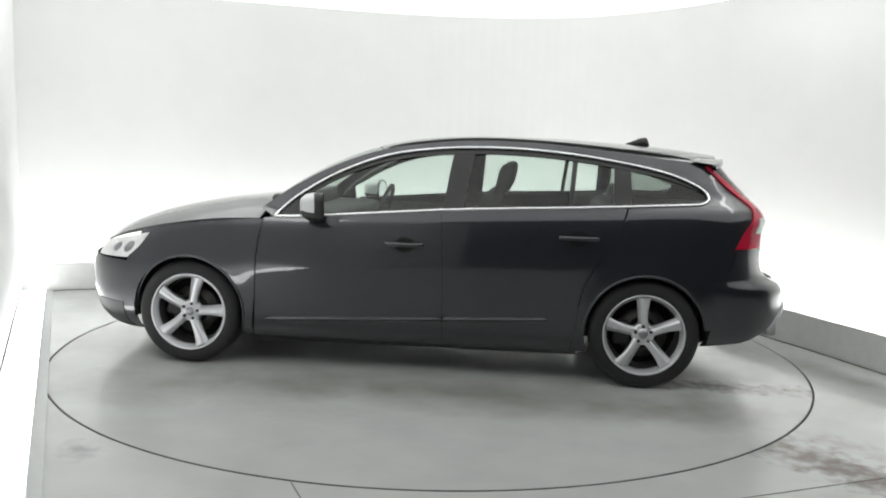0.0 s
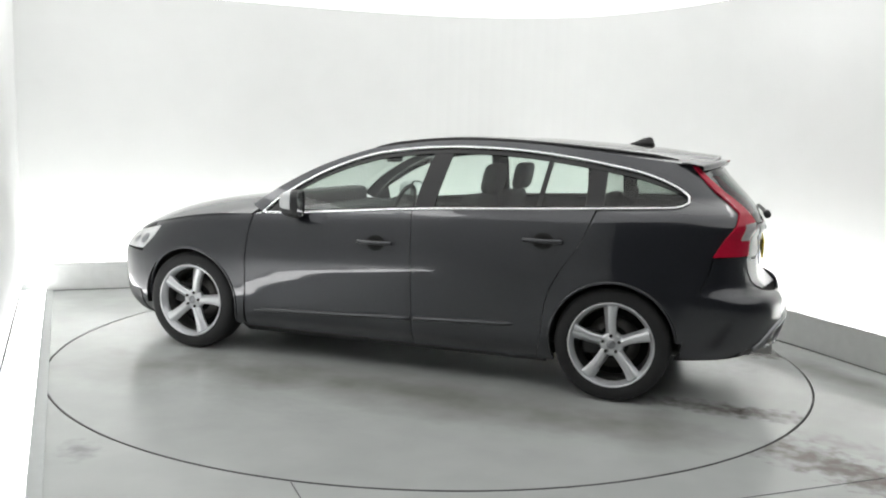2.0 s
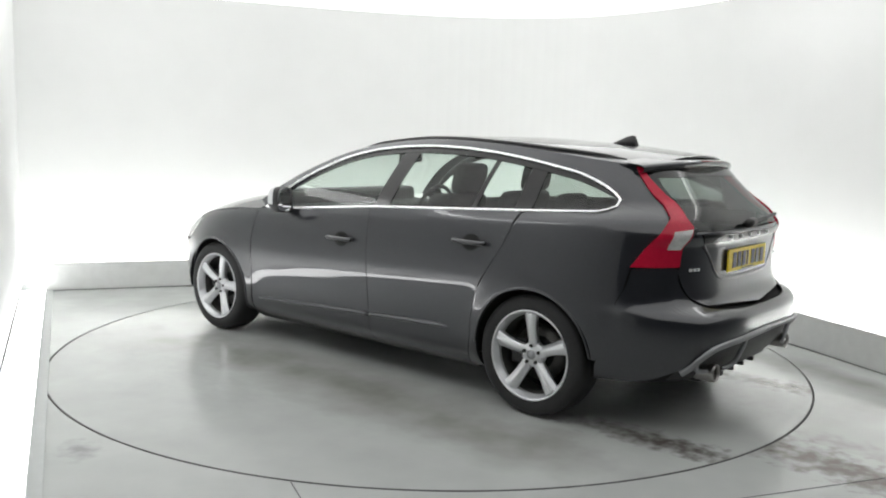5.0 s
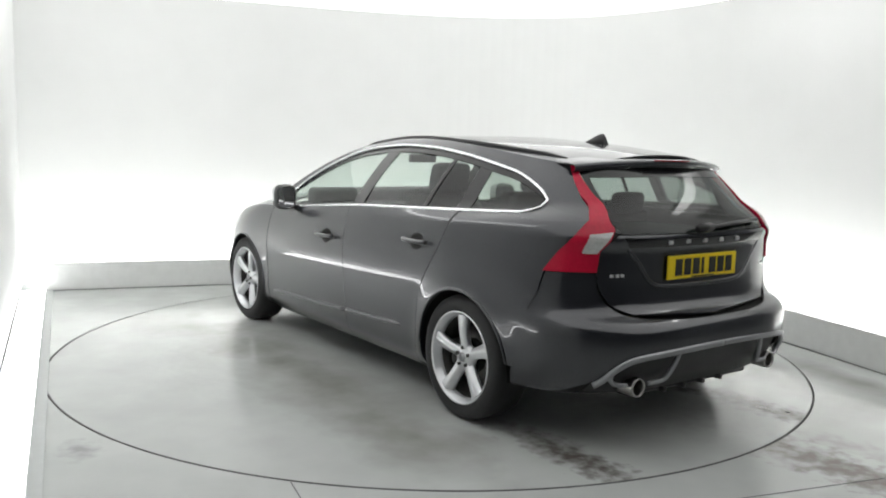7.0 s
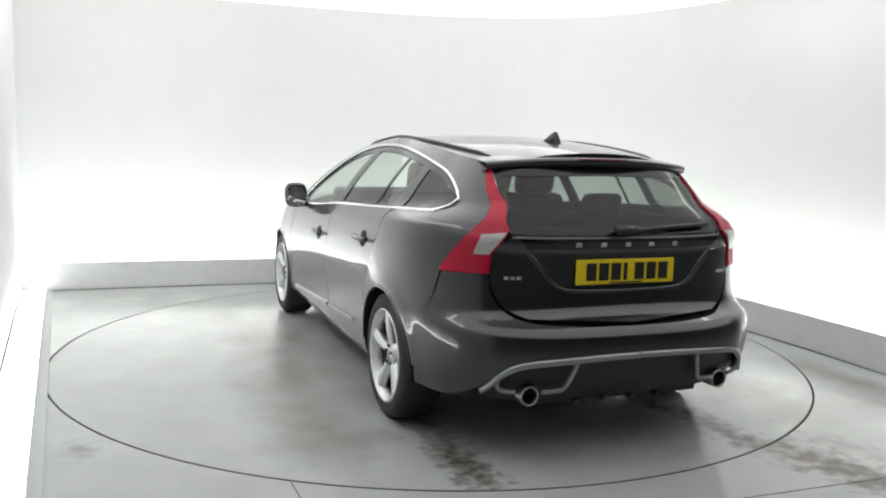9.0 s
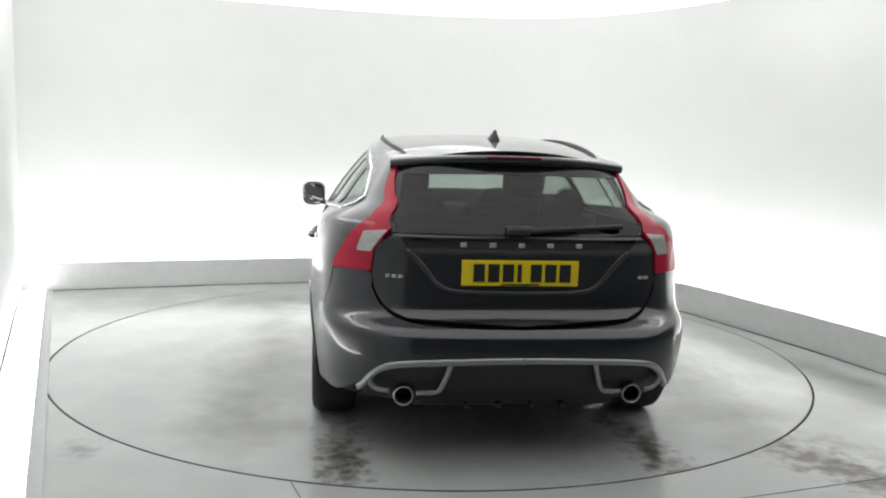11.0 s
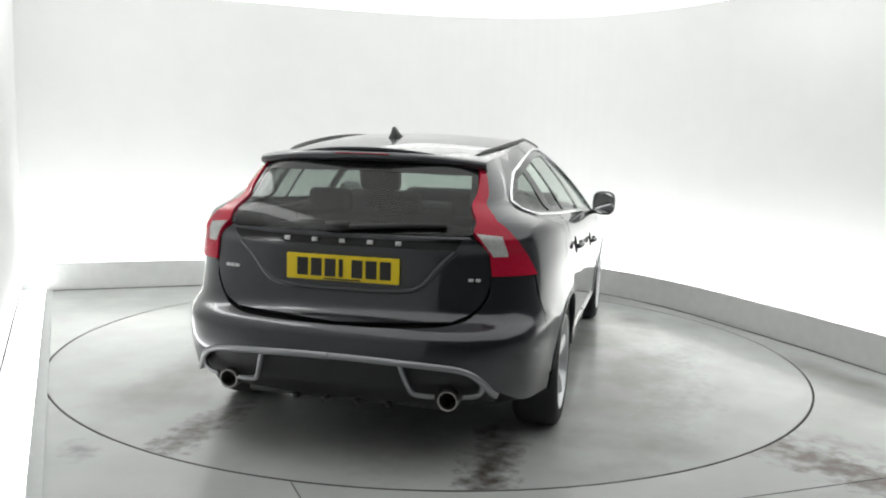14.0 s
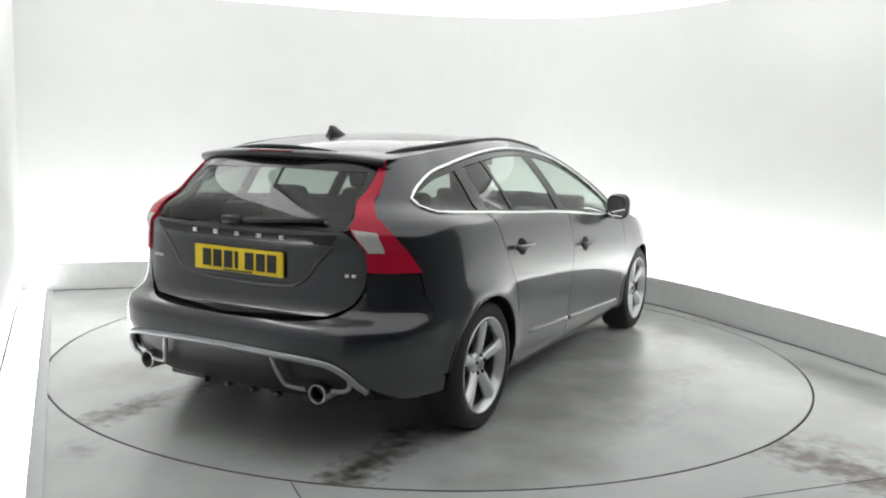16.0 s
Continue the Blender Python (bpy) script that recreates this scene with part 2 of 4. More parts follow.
    # cove lights in the ceiling along the side wall and the end of the curved wall
    inward = Vector((-LEFT_DIR.y, LEFT_DIR.x, 0))
    e0, e1 = a + LEFT_DIR * 1.2 + inward * 0.20, a + LEFT_DIR * 5.0 + inward * 0.20
    arc_end = np.array([q for q in offset_line(WALL_LINE, -0.42) if q[0] > 2.0 and q[1] < 1.2])
    for path, half in (([(e0.x, e0.y), (e1.x, e1.y)], 0.17), (arc_end.tolist(), 0.07)):
        bm = sweep([(x, y, CEIL_Z - 0.02) for x, y in path], [(-half - 0.02, -0.02), (half + 0.02, -0.02), (half + 0.02, 0.018), (-half - 0.02, 0.018)])
        cove = tagged(mesh_object("ceiling_light", bm, PLINTH), "long white cove light along the ceiling's edge", "ceiling light", group="cove lights")
        bm = sweep([(x, y, CEIL_Z - 0.046) for x, y in path], [(-half, -0.005), (half, -0.005), (half, 0.005), (-half, 0.005)])
        part("diffuser", bm, COVE, cove, "glowing white diffuser", smooth=False)
    # strip lights behind the plinth, and by the side wall
    line = offset_line(PLINTH_LINE, 0.09)
    bm = sweep([(*q, 0.12) for q in line], [(-0.03, -0.02), (0.03, -0.02), (0.03, 0.02), (-0.03, 0.02)])
    tagged(mesh_object("led_strip", bm, STRIP), "glowing white strip light behind the plinth", "strip light")
    # the unlit hall that the booth opens to
    bm = bmesh.new()
    box_bm(-8, 8, -9, 8, -0.06, 4, bm=bm)
    tagged(mesh_object("hall_shell", bm, CONCRETE), "dark hall around the booth", "hall", kind="structure")


make_booth()


def make_turntable():
    bm = bmesh.new()
    bmesh.ops.create_cone(bm, cap_ends=True, segments=128, radius1=R_TABLE - 0.014, radius2=R_TABLE - 0.014, depth=0.025, matrix=Matrix.Translation((0, 0, -0.0125)))
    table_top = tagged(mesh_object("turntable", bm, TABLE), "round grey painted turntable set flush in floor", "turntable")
    edge = [((R_TABLE - 0.011) * math.cos(2 * math.pi * k / 128), (R_TABLE - 0.011) * math.sin(2 * math.pi * k / 128), -0.008) for k in range(128)]
    part("steel_edge", sweep(edge, [(-0.003, -0.008), (0.003, -0.008), (0.003, 0.009), (-0.003, 0.009)], closed=True), EDGE_STEEL, table_top, "dark steel edge")
    return table_top


turntable = make_turntable()

# ---- the estate car ----
PAINT = material("charcoal_metallic_paint", (0.0200, 0.0218, 0.0280), 0.34, metal=0.55, coat=1.0, grain=0.08, scale=900.0)
PAINT.node_tree.nodes["Principled BSDF"].inputs["Coat IOR"].default_value = 1.62
BLACK = material("black_trim_plastic", (0.012, 0.012, 0.013), 0.45, grain=0.1, scale=300.0, bump=0.15)
GLOSS_BLACK = material("gloss_black_pillar", (0.008, 0.008, 0.009), 0.12)
UNDER = material("underbody_black", (0.006, 0.006, 0.006), 0.9)
CHROME = material("bright_window_trim", (0.86, 0.87, 0.88), 0.12, metal=1.0)
SATIN = material("satin_silver_trim", (0.33, 0.335, 0.35), 0.36, metal=0.8)
ALLOY = material("silver_alloy", (0.70, 0.71, 0.73), 0.30, metal=0.6, grain=0.05, scale=40.0)
RUBBER = material("tyre_rubber", (0.014, 0.014, 0.015), 0.7, grain=0.15, scale=60.0, bump=0.2)
STEEL = material("brake_steel", (0.42, 0.41, 0.40), 0.3, metal=1.0, grain=0.1, scale=40.0)
BARREL = material("dark_rim_barrel", (0.085, 0.083, 0.08), 0.5, metal=0.6, grain=0.2, scale=30.0)
DISC = material("worn_disc_steel", (0.10, 0.098, 0.095), 0.4, metal=0.9, grain=0.15, scale=60.0)
DARK_STEEL = material("dark_hub_steel", (0.05, 0.05, 0.05), 0.6, metal=0.5)
RED_LENS = material("red_lamp_lens", (0.42, 0.008, 0.034), 0.25, coat=0.3, grain=0.12, scale=60.0)
DARK_RED = material("dark_red_lens", (0.20, 0.005, 0.016), 0.25, coat=0.3)
RED_LENS.node_tree.nodes["Principled BSDF"].inputs["Specular IOR Level"].default_value = 0.22
CLEAR_LENS = material("clear_lamp_lens", (0.46, 0.46, 0.45), 0.2, coat=1.0, grain=0.2, scale=70.0)
HEAD_LENS = material("clear_headlamp_lens", (0.72, 0.73, 0.73), 0.15, coat=1.0, grain=0.15, scale=60.0)
MIRROR_CAP = material("silver_mirror_cap", (0.62, 0.63, 0.64), 0.38, metal=0.3, coat=0.3, grain=0.03, scale=300.0)
YELLOW = material("yellow_plate", (0.80, 0.60, 0.015), 0.35, grain=0.03, scale=40.0)
INK = material("black_plate_characters", (0.015, 0.015, 0.015), 0.4)
SEAT = material("dark_seat_upholstery", (0.020, 0.020, 0.021), 0.7, grain=0.15, scale=80.0, bump=0.3)
CABIN = material("dark_cabin_plastic", (0.02, 0.02, 0.021), 0.6, grain=0.1, scale=100.0, bump=0.2)
LINER = material("grey_headliner", (0.06, 0.06, 0.058), 0.9, grain=0.05, scale=200.0)
SIDE_GLASS = glass("side_glass", (0.80, 0.87, 0.83))
REAR_GLASS = glass("rear_glass", (0.34, 0.39, 0.365))
DARK_GLASS = glass("dark_glass", (0.45, 0.50, 0.47))
BADGE = material("bright_badge", (0.6, 0.61, 0.62), 0.3, metal=0.9)
MIRROR = material("mirror_face", (0.85, 0.86, 0.87), 0.02, metal=1.0)

X_REAR, X_FRONT = -1.2, 1.1
WHEEL_X, ARCH_R = 1.388, 0.348


def table(*pairs):
    xs, ys = [p[0] for p in pairs], [p[1] for p in pairs]
    s = np.sign(xs[-1] - xs[0])
    xs, ys = (np.array(xs), np.array(ys)) if s > 0 else (np.array(xs[::-1]), np.array(ys[::-1]))
    # slopes of a monotone cubic, so that the lines bend softly
    h, dl = np.diff(xs), np.diff(ys) / np.diff(xs)
    m = np.concatenate([[dl[0]], [0 if a * b <= 0 else (ha + hb) * 3 / ((2 * hb + ha) / a + (hb + 2 * ha) / b) for a, b, ha, hb in zip(dl[:-1], dl[1:], h[:-1], h[1:])], [dl[-1]]])

    def f(x):
        x = min(max(x, xs[0]), xs[-1])
        i = min(max(int(np.searchsorted(xs, x)) - 1, 0), len(h) - 1)
        t = (x - xs[i]) / h[i]
        return float((1 + 2 * t) * (1 - t) ** 2 * ys[i] + t * (1 - t) ** 2 * h[i] * m[i] + t * t * (3 - 2 * t) * ys[i + 1] + t * t * (t - 1) * h[i] * m[i + 1])
    return f


# half width of the flank over its height, and of the cabin over the beltline
flank = table((0.12, 0.74), (0.20, 0.848), (0.27, 0.890), (0.34, 0.900), (0.44, 0.908), (0.54, 0.9175), (0.62, 0.9255), (0.655, 0.9277), (0.70, 0.9262), (0.76, 0.9195), (0.82, 0.9085), (0.88, 0.8925), (0.93, 0.869))
cabin = table((0.0, 0.868), (0.1, 0.806), (0.2, 0.735), (0.3, 0.652), (0.36, 0.595), (0.41, 0.535), (0.46, 0.46), (0.52, 0.38))
belt = table((2.3, 0.66), (2.1, 0.72), (1.85, 0.80), (1.5, 0.875), (1.2, 0.915), (0.86, 0.930), (0.576, 0.946), (-0.231, 1.010), (-0.9, 1.044), (-1.56, 1.078), (-1.76, 1.090), (-2.3, 1.10))
tail_x = table((0.14, -2.05), (0.2, -2.12), (0.28, -2.20), (0.36, -2.26), (0.5, -2.295), (0.57, -2.29), (0.615, -2.26), (0.65, -2.18), (0.70, -2.148), (0.8, -2.138), (0.93, -2.14), (0.99, -2.155), (1.03, -2.135), (1.30, -1.90), (1.36, -1.855), (1.45, -1.79))
nose_x = table((0.14, 2.12), (0.2, 2.2), (0.3, 2.26), (0.45, 2.29), (0.58, 2.28), (0.66, 2.24), (0.8, 2.1), (1.0, 1.8))
tail_p = table((0.2, 4.0), (0.84, 4.0), (1.4, 4.0))


# how far the cabin steps in behind the rear doors
tuck = table((-2.3, 0.115), (-1.7, 0.113), (-1.5, 0.103), (-1.3, 0.070), (-0.9, 0.020), (-0.4, 0.0), (1.0, 0.0))


# how far the flanks draw in towards the tail, and how much of it at each height
draw_in = table((-2.3, 0.036), (-1.85, 0.028), (-1.5, 0.010), (-1.2, 0.0), (2.3, 0.0))
draw_share = table((0.2, 0.35), (0.55, 0.45), (0.8, 1.0), (1.05, 1.0), (1.25, 0.3), (1.5, 0.0))


def flare(x, z):
    """The lip that swells round the wheel arches."""
    front, rear = max(math.hypot(x - WHEEL_X, z - 0.325) - ARCH_R, 0.0), max(math.hypot(x + WHEEL_X, z - 0.325) - ARCH_R, 0.0)
    return 0.006 * math.exp(-(front / 0.09) ** 2) + 0.013 * math.exp(-(rear / 0.07) ** 2)


def half_width(x, z):
    zb = belt(x)
    s = min(1, max(0, (z - zb + 0.05) / 0.11))
    w = flank(z if z < 0.5 else 0.5 + (z - 0.5) * 0.43 / (zb - 0.5)) if z <= zb else cabin(z - zb)
    return w - tuck(x) * s * s * (3 - 2 * s) - draw_in(x) * draw_share(z) + flare(x, z)


def skin(a, z, out=0.0):
    """A point of the car's outer skin. a runs along the left flank (metres, forward) and round the corners (radians past X_FRONT or X_REAR) to the middle."""
    if a < X_REAR:
        th = min(X_REAR - a, math.pi / 2)
        p = tail_p(z)
        c, s = max(math.cos(th), 0), math.sin(th)
        r = 1 / (c ** p + s ** p) ** (1 / p)
        x = X_REAR - (X_REAR - tail_x(z)) * r * s
        return Vector((x, half_width(x, z) * r * c, z))
    if a > X_FRONT:
        th = min(a - X_FRONT, math.pi / 2)
        p = 3.0
        c, s = max(math.cos(th), 0), math.sin(th)
        r = 1 / (c ** p + s ** p) ** (1 / p)
        x = X_FRONT + (nose_x(z) - X_FRONT) * r * s
        return Vector((x, half_width(x, z) * r * c, z))
    return Vector((a, half_width(a, z), z))


def ax(x, z):
    """The skin's a for a place x on the flank at height z."""
    if X_REAR <= x <= X_FRONT:
        return x
    lo, hi = 0.0, math.pi / 2
    for _ in range(30):
        mid = (lo + hi) / 2
        q = skin(X_REAR - mid, z).x if x < X_REAR else -skin(X_FRONT + mid, z).x
        if q > (x if x < X_REAR else -x):
            lo = mid
        else:
            hi = mid
    return X_REAR - lo if x < X_REAR else X_FRONT + lo


def ay(y, z):
    """The skin's a for a place y on the tail at height z."""
    lo, hi = 0.35, math.pi / 2
    for _ in range(30):
        mid = (lo + hi) / 2
        if skin(X_REAR - mid, z).y > y:
            lo = mid
        else:
            hi = mid
    return X_REAR - lo


def flankpts(*pts):
    return [(ax(x, z), z) for x, z in pts]


def tailpts(*pts):
    return [(ay(y, z), z) for y, z in pts]


def normal_at(a, z):
    e = 0.004
    u = skin(a + e, z) - skin(a - e, z)
    w = skin(a, z + e) - skin(a, z - e)
    n = w.cross(u)
    n = n.normalized() if n.length > 1e-9 else Vector((-1, 0, 0))
    q = skin(a, z)
    if n.dot(Vector((q.x * 0.3, q.y, 0.2))) < 0:
        n = -n
    return n


def grid_patch(bm, pts, skirt=0.012, nrm=None, side=1, closed_y=False):
    """Faces over a grid of points, with a turned-in rim so that the panel has an edge."""
    rows = [[bm.verts.new((q[0], q[1] * side, q[2])) for q in row] for row in pts]
    n, m = len(rows), len(rows[0])
    for i in range(n - 1):
        for j in range(m - 1):
            f = (rows[i][j], rows[i][j + 1], rows[i + 1][j + 1], rows[i + 1][j])
            try:
                bm.faces.new(f)
            except ValueError:
                pass
    if skirt:
        border = [(0, j) for j in range(m)] + [(i, m - 1) for i in range(1, n)] + [(n - 1, j) for j in range(m - 2, -1, -1)] + [(i, 0) for i in range(n - 2, 0, -1)]
        loop = []
        for i, j in border:
            q, w = Vector(pts[i][j]), Vector(nrm[i][j])
            for d in (0.0, skirt):
                e = q - w * d
                loop.append(bm.verts.new((e.x, e.y * side, e.z)))
        k = len(border)
        for i in range(k):
            j = (i + 1) % k
            bm.faces.new((loop[2 * i], loop[2 * j], loop[2 * j + 1], loop[2 * i + 1]))
    return rows


def panel(name, A, B, mat, parent, n=24, m=14, out=0.0, skirt=0.012, side=1, label="", bm=None, curved=True, whole=False):
    """A panel of the skin between two border lines A and B (in a, z)."""
    f = smooth_path if curved else resample
    A, B = f(A, n) if len(A) > 2 else resample(A, n), f(B, n) if len(B) > 2 else resample(B, n)
    pts, nrm = [], []
    for j in range(m):
        t = j / (m - 1)
        row = [(A[i] * (1 - t) + B[i] * t) for i in range(n)]
        w = [normal_at(*q) for q in row]
        nrm.append(w)
        pts.append([skin(*q) + v * out for q, v in zip(row, w)])
    if whole:
        pts = pts + [[flip(q) for q in row] for row in pts[-2::-1]]
        nrm = nrm + [[flip(q) for q in row] for row in nrm[-2::-1]]
    own = bm is None
    bm = bm or bmesh.new()
    grid_patch(bm, pts, skirt, nrm, side)
    return part(name, bm, mat, parent, label) if own else bm


def arc(cx, r, a0, a1, n=14, cz=0.325):
    return [(cx + r * math.cos(radians(a0 + (a1 - a0) * k / (n - 1))), cz + r * math.sin(radians(a0 + (a1 - a0) * k / (n - 1)))) for k in range(n)]


# the bright line round the side windows (x, z)
WIN_TOP = [(0.855, 0.936), (0.716, 1.068), (0.487, 1.211), (0.219, 1.316), (-0.058, 1.365), (-0.372, 1.385), (-0.72, 1.378), (-1.063, 1.344), (-1.401, 1.287), (-1.569, 1.242), (-1.700, 1.182), (-1.752, 1.130)]
WIN_LOW = [(0.855, 0.936), (0.576, 0.950), (-0.231, 1.014), (-0.9, 1.048), (-1.564, 1.081), (-1.700, 1.093), (-1.752, 1.130)]
ROOF_EDGE = [(0.955, 0.975), (0.76, 1.122), (0.52, 1.256), (0.235, 1.358), (-0.06, 1.408), (-0.37, 1.432), (-0.72, 1.426), (-1.06, 1.400), (-1.401, 1.362), (-1.60, 1.335), (-1.78, 1.312)]


def roof_edge_points(n, x_from, x_to):
    e = smooth_path(ROOF_EDGE, 120)
    xs = np.linspace(x_from, x_to, n)
    return [skin(ax(x, z), z) for x, z in ((x, float(np.interp(-x, -e[:, 0], e[:, 1]))) for x in xs)]


roof_crown = table((0.35, 1.355), (0.15, 1.405), (-0.1, 1.445), (-0.4, 1.460), (-0.8, 1.462), (-1.2, 1.444), (-1.42, 1.429), (-1.75, 1.384), (-1.95, 1.350))


WINDOW_PATHS = {}


def win_z(line, x):
    if id(line) not in WINDOW_PATHS:
        WINDOW_PATHS[id(line)] = smooth_path(line, 120)
    e = WINDOW_PATHS[id(line)]
    return float(np.interp(-x, -e[:, 0], e[:, 1]))


def make_body(car):
    body = part("body", box_bm(-1.0, 1.0, -0.70, 0.70, 0.15, 0.28), UNDER, car, "black underbody and inner shell")
    for side in (1, -1):
        # dark shell behind the panel gaps
        for x0, x1 in ((1.0, -1.0),):
            bm = bmesh.new()
            panel("", [(x0, 0.17), (x1, 0.17)], [(x0, 0.93), (x1, 1.03)], None, None, n=20, m=12, out=-0.022, skirt=0, side=side, bm=bm)
            part("inner_side", bm, UNDER, body)
        # front wing
        o = [(0.990, 0.19), (0.967, 0.45), (0.957, 0.65), (0.942, 0.80), (0.922, 0.922), (1.15, 0.905), (1.45, 0.87), (1.72, 0.815), (1.80, 0.70), (1.80, 0.55), (1.765, 0.36)]
        panel("front_wing", flankpts(*arc(WHEEL_X, ARCH_R, 202, 4)), [(ax(x, z), z) for x, z in o], PAINT, car, n=70, m=28, side=side, curved=False)
        # doors
        zs = np.linspace(0, 1, 10)
        fl = table((0.0, 0.985), (0.15, 0.968), (0.5, 0.955), (0.8, 0.938), (1.0, 0.915))
        bl = table((0.0, -0.195), (0.5, -0.19), (1.0, -0.172))
        L = [(fl(t), 0.185 + t * (belt(0.915) - 0.185)) for t in zs]
        R = [(bl(t), 0.185 + t * (belt(-0.17) - 0.185)) for t in zs]
        door = panel("front_door", L, R, PAINT, car, n=52, m=44, side=side)
        rl = table((0.0, -0.955), (0.16, -0.985), (0.35, -1.000), (0.5, -1.035), (0.65, -1.115), (0.82, -1.205), (1.0, -1.268))
        L2 = [(bl(t) - 0.004, 0.185 + t * (belt(-0.17) - 0.185)) for t in zs]
        R2 = [(ax(rl(t), 0.6), 0.185 + t * (belt(-1.268) - 0.185)) for t in zs]
        door2 = panel("rear_door", L2, R2, PAINT, car, n=52, m=44, side=side)
        # handles in their cups
        for dr, hx, hz in ((door, 0.040, 0.800), (door2, -0.985, 0.878)):
            cup = bmesh.new()
            A = [(hx + 0.060 * math.cos(math.pi * k / 10), hz - 0.046 * math.sin(math.pi * k / 10)) for k in range(11)]
            B = [(x, 2 * hz - z) for x, z in A]
            panel("", A, B, None, None, n=14, m=7, out=0.0015, skirt=0.003, side=side, bm=cup)
            part("handle_cup", cup, UNDER, dr, "dark recess behind the handle")
            path = [skin(hx + 0.115 - 0.23 * t, hz + 0.004) + Vector((0, 0.012 + 0.026 * math.sin(math.pi * t) ** 0.5, 0)) for t in np.linspace(0.02, 0.98, 14)]
            hb = sweep([(q.x, q.y * side, q.z) for q in path], circle_ring(0.015, 10, 0.85))
            part("handle", hb, PAINT, dr)
        # lower door moulding
        for dr, x0, x1 in ((door, 0.93, -0.185), (door2, -0.205, -0.86)):
            path = []
            for x in np.linspace(x0, x1, 24):
                z = 0.305 + (0.86 - x) * 0.047
                q = skin(x, z)
                k = min(1, (x0 - x) / 0.08, (x - x1) / 0.08) if (x0 > 0.5 or x1 < -0.5) else 1
                k = 1 if (x0 > 0.5 and x < 0) or (x0 < 0 and x > -0.5) else k
                path.append((q.x, (q.y - 0.002 - 0.02 * (1 - k)) * side, q.z))
            bm = sweep(path, [(0.0, 0.022), (0.015 * side, 0.004), (0.013 * side, -0.006), (0.0, -0.014)])
            part("door_moulding", bm, PAINT, dr)
        # sill
        panel("sill", [(1.02, 0.135), (-1.01, 0.16)], [(1.02, 0.178), (-0.99, 0.19)], BLACK, car, n=20, m=5, out=-0.004, side=side)
        # quarter panel, rear pillar and the rail over the doors, in one pressing
        bm = bmesh.new()
        arch = flankpts(*arc(-WHEEL_X, ARCH_R, -22, 173, 24))
        rim = [(rl(t) - 0.004, 0.185 + t * (belt(-1.268) - 0.185)) for t in np.linspace(0.0, 1.0, 11)] + [(-1.45, 1.074), (-1.62, 1.085)]
        rim = flankpts(*rim) + flankpts((-1.80, 1.060), (-2.008, 1.072), (-1.984, 0.985), (-1.930, 0.905), (-1.894, 0.838), (-1.87, 0.72), (-1.83, 0.55), (-1.765, 0.365))
        panel("", arch, rim, None, None, n=90, m=34, skirt=0.02, side=side, bm=bm, curved=False)
        low = flankpts((-1.45, 1.074), (-1.564, 1.081), (-1.700, 1.093), (-1.752, 1.130), (-1.700, 1.182), (-1.569, 1.242), (-1.401, 1.287))
        far = flankpts((-1.62, 1.085), (-1.80, 1.060), (-2.008, 1.072), (-1.95, 1.12), (-1.877, 1.175), (-1.748, 1.310), (-1.401, 1.362))
        panel("", resample(low[:4], 14), resample(far[:3], 14), None, None, n=18, m=8, skirt=0, side=side, bm=bm)
        panel("", [low[3], low[4], low[5], low[6]], [far[2], far[3], far[4], far[5], far[6]], None, None, n=30, m=12, skirt=0, side=side, bm=bm)
        e = smooth_path(ROOF_EDGE, 120)
        xs = np.linspace(0.855, -1.401, 40)
        lo = [(ax(x, win_z(WIN_TOP, x)), win_z(WIN_TOP, x)) for x in xs]
        hi = [(ax(x, float(np.interp(-x, -e[:, 0], e[:, 1]))), float(np.interp(-x, -e[:, 0], e[:, 1]))) for x in xs + np.linspace(0.09, 0, 40)]
        panel("", lo, hi, None, None, n=60, m=6, skirt=0, side=side, bm=bm)
        part("quarter_panel", bm, PAINT, car)
        # bright line round the windows
        loop = smooth_path(WIN_TOP + WIN_LOW[::-1][1:], 150).tolist()[:-1]
        path = []
        for x, z in loop:
            q = skin(ax(x, z), z) + normal_at(ax(x, z), z) * 0.003
            path.append((q.x, q.y * side, q.z))
        part("window_trim", sweep(path, circle_ring(0.0085, 8), closed=True, up=(0, side, 0.4)), CHROME, car, "bright metal line round the side windows")
        # panes and the dark pillars between them
        def pane(name, xa_low, xa_top, xb_low, xb_top, mat, out, parent=car, inset=0.0):
            n = 22
            A = [(ax(x, win_z(WIN_LOW, x)), win_z(WIN_LOW, x) + inset) for x in np.linspace(xa_low, xb_low, n)]
            B = [(ax(x, win_z(WIN_TOP, x)), win_z(WIN_TOP, x) - inset) for x in np.linspace(xa_top, xb_top, n)]
            return panel(name, A, B, mat, parent, n=n, m=12, out=out, skirt=0.004, side=side)
        pane("front_door_glass", 0.80, 0.835, -0.185, -0.225, SIDE_GLASS, -0.012)
        pane("b_pillar", -0.175, -0.215, -0.30, -0.345, GLOSS_BLACK, -0.006)
        pane("rear_door_glass", -0.29, -0.335, -0.925, -0.955, SIDE_GLASS, -0.012)
        pane("window_bar", -0.915, -0.945, -0.945, -0.975, GLOSS_BLACK, -0.007)
        pane("small_door_glass", -0.940, -0.970, -1.225, -1.225, SIDE_GLASS, -0.012)
        pane("c_pillar", -1.19, -1.19, -1.29, -1.29, GLOSS_BLACK, -0.007)
        pane("quarter_glass", -1.275, -1.275, -1.735, -1.735, DARK_GLASS, -0.012)
        xs = np.linspace(0.80, -1.72, 46)
        depth = [0.034 * min(1, (0.86 - x) / 0.25, (x + 1.76) / 0.12) for x in xs]
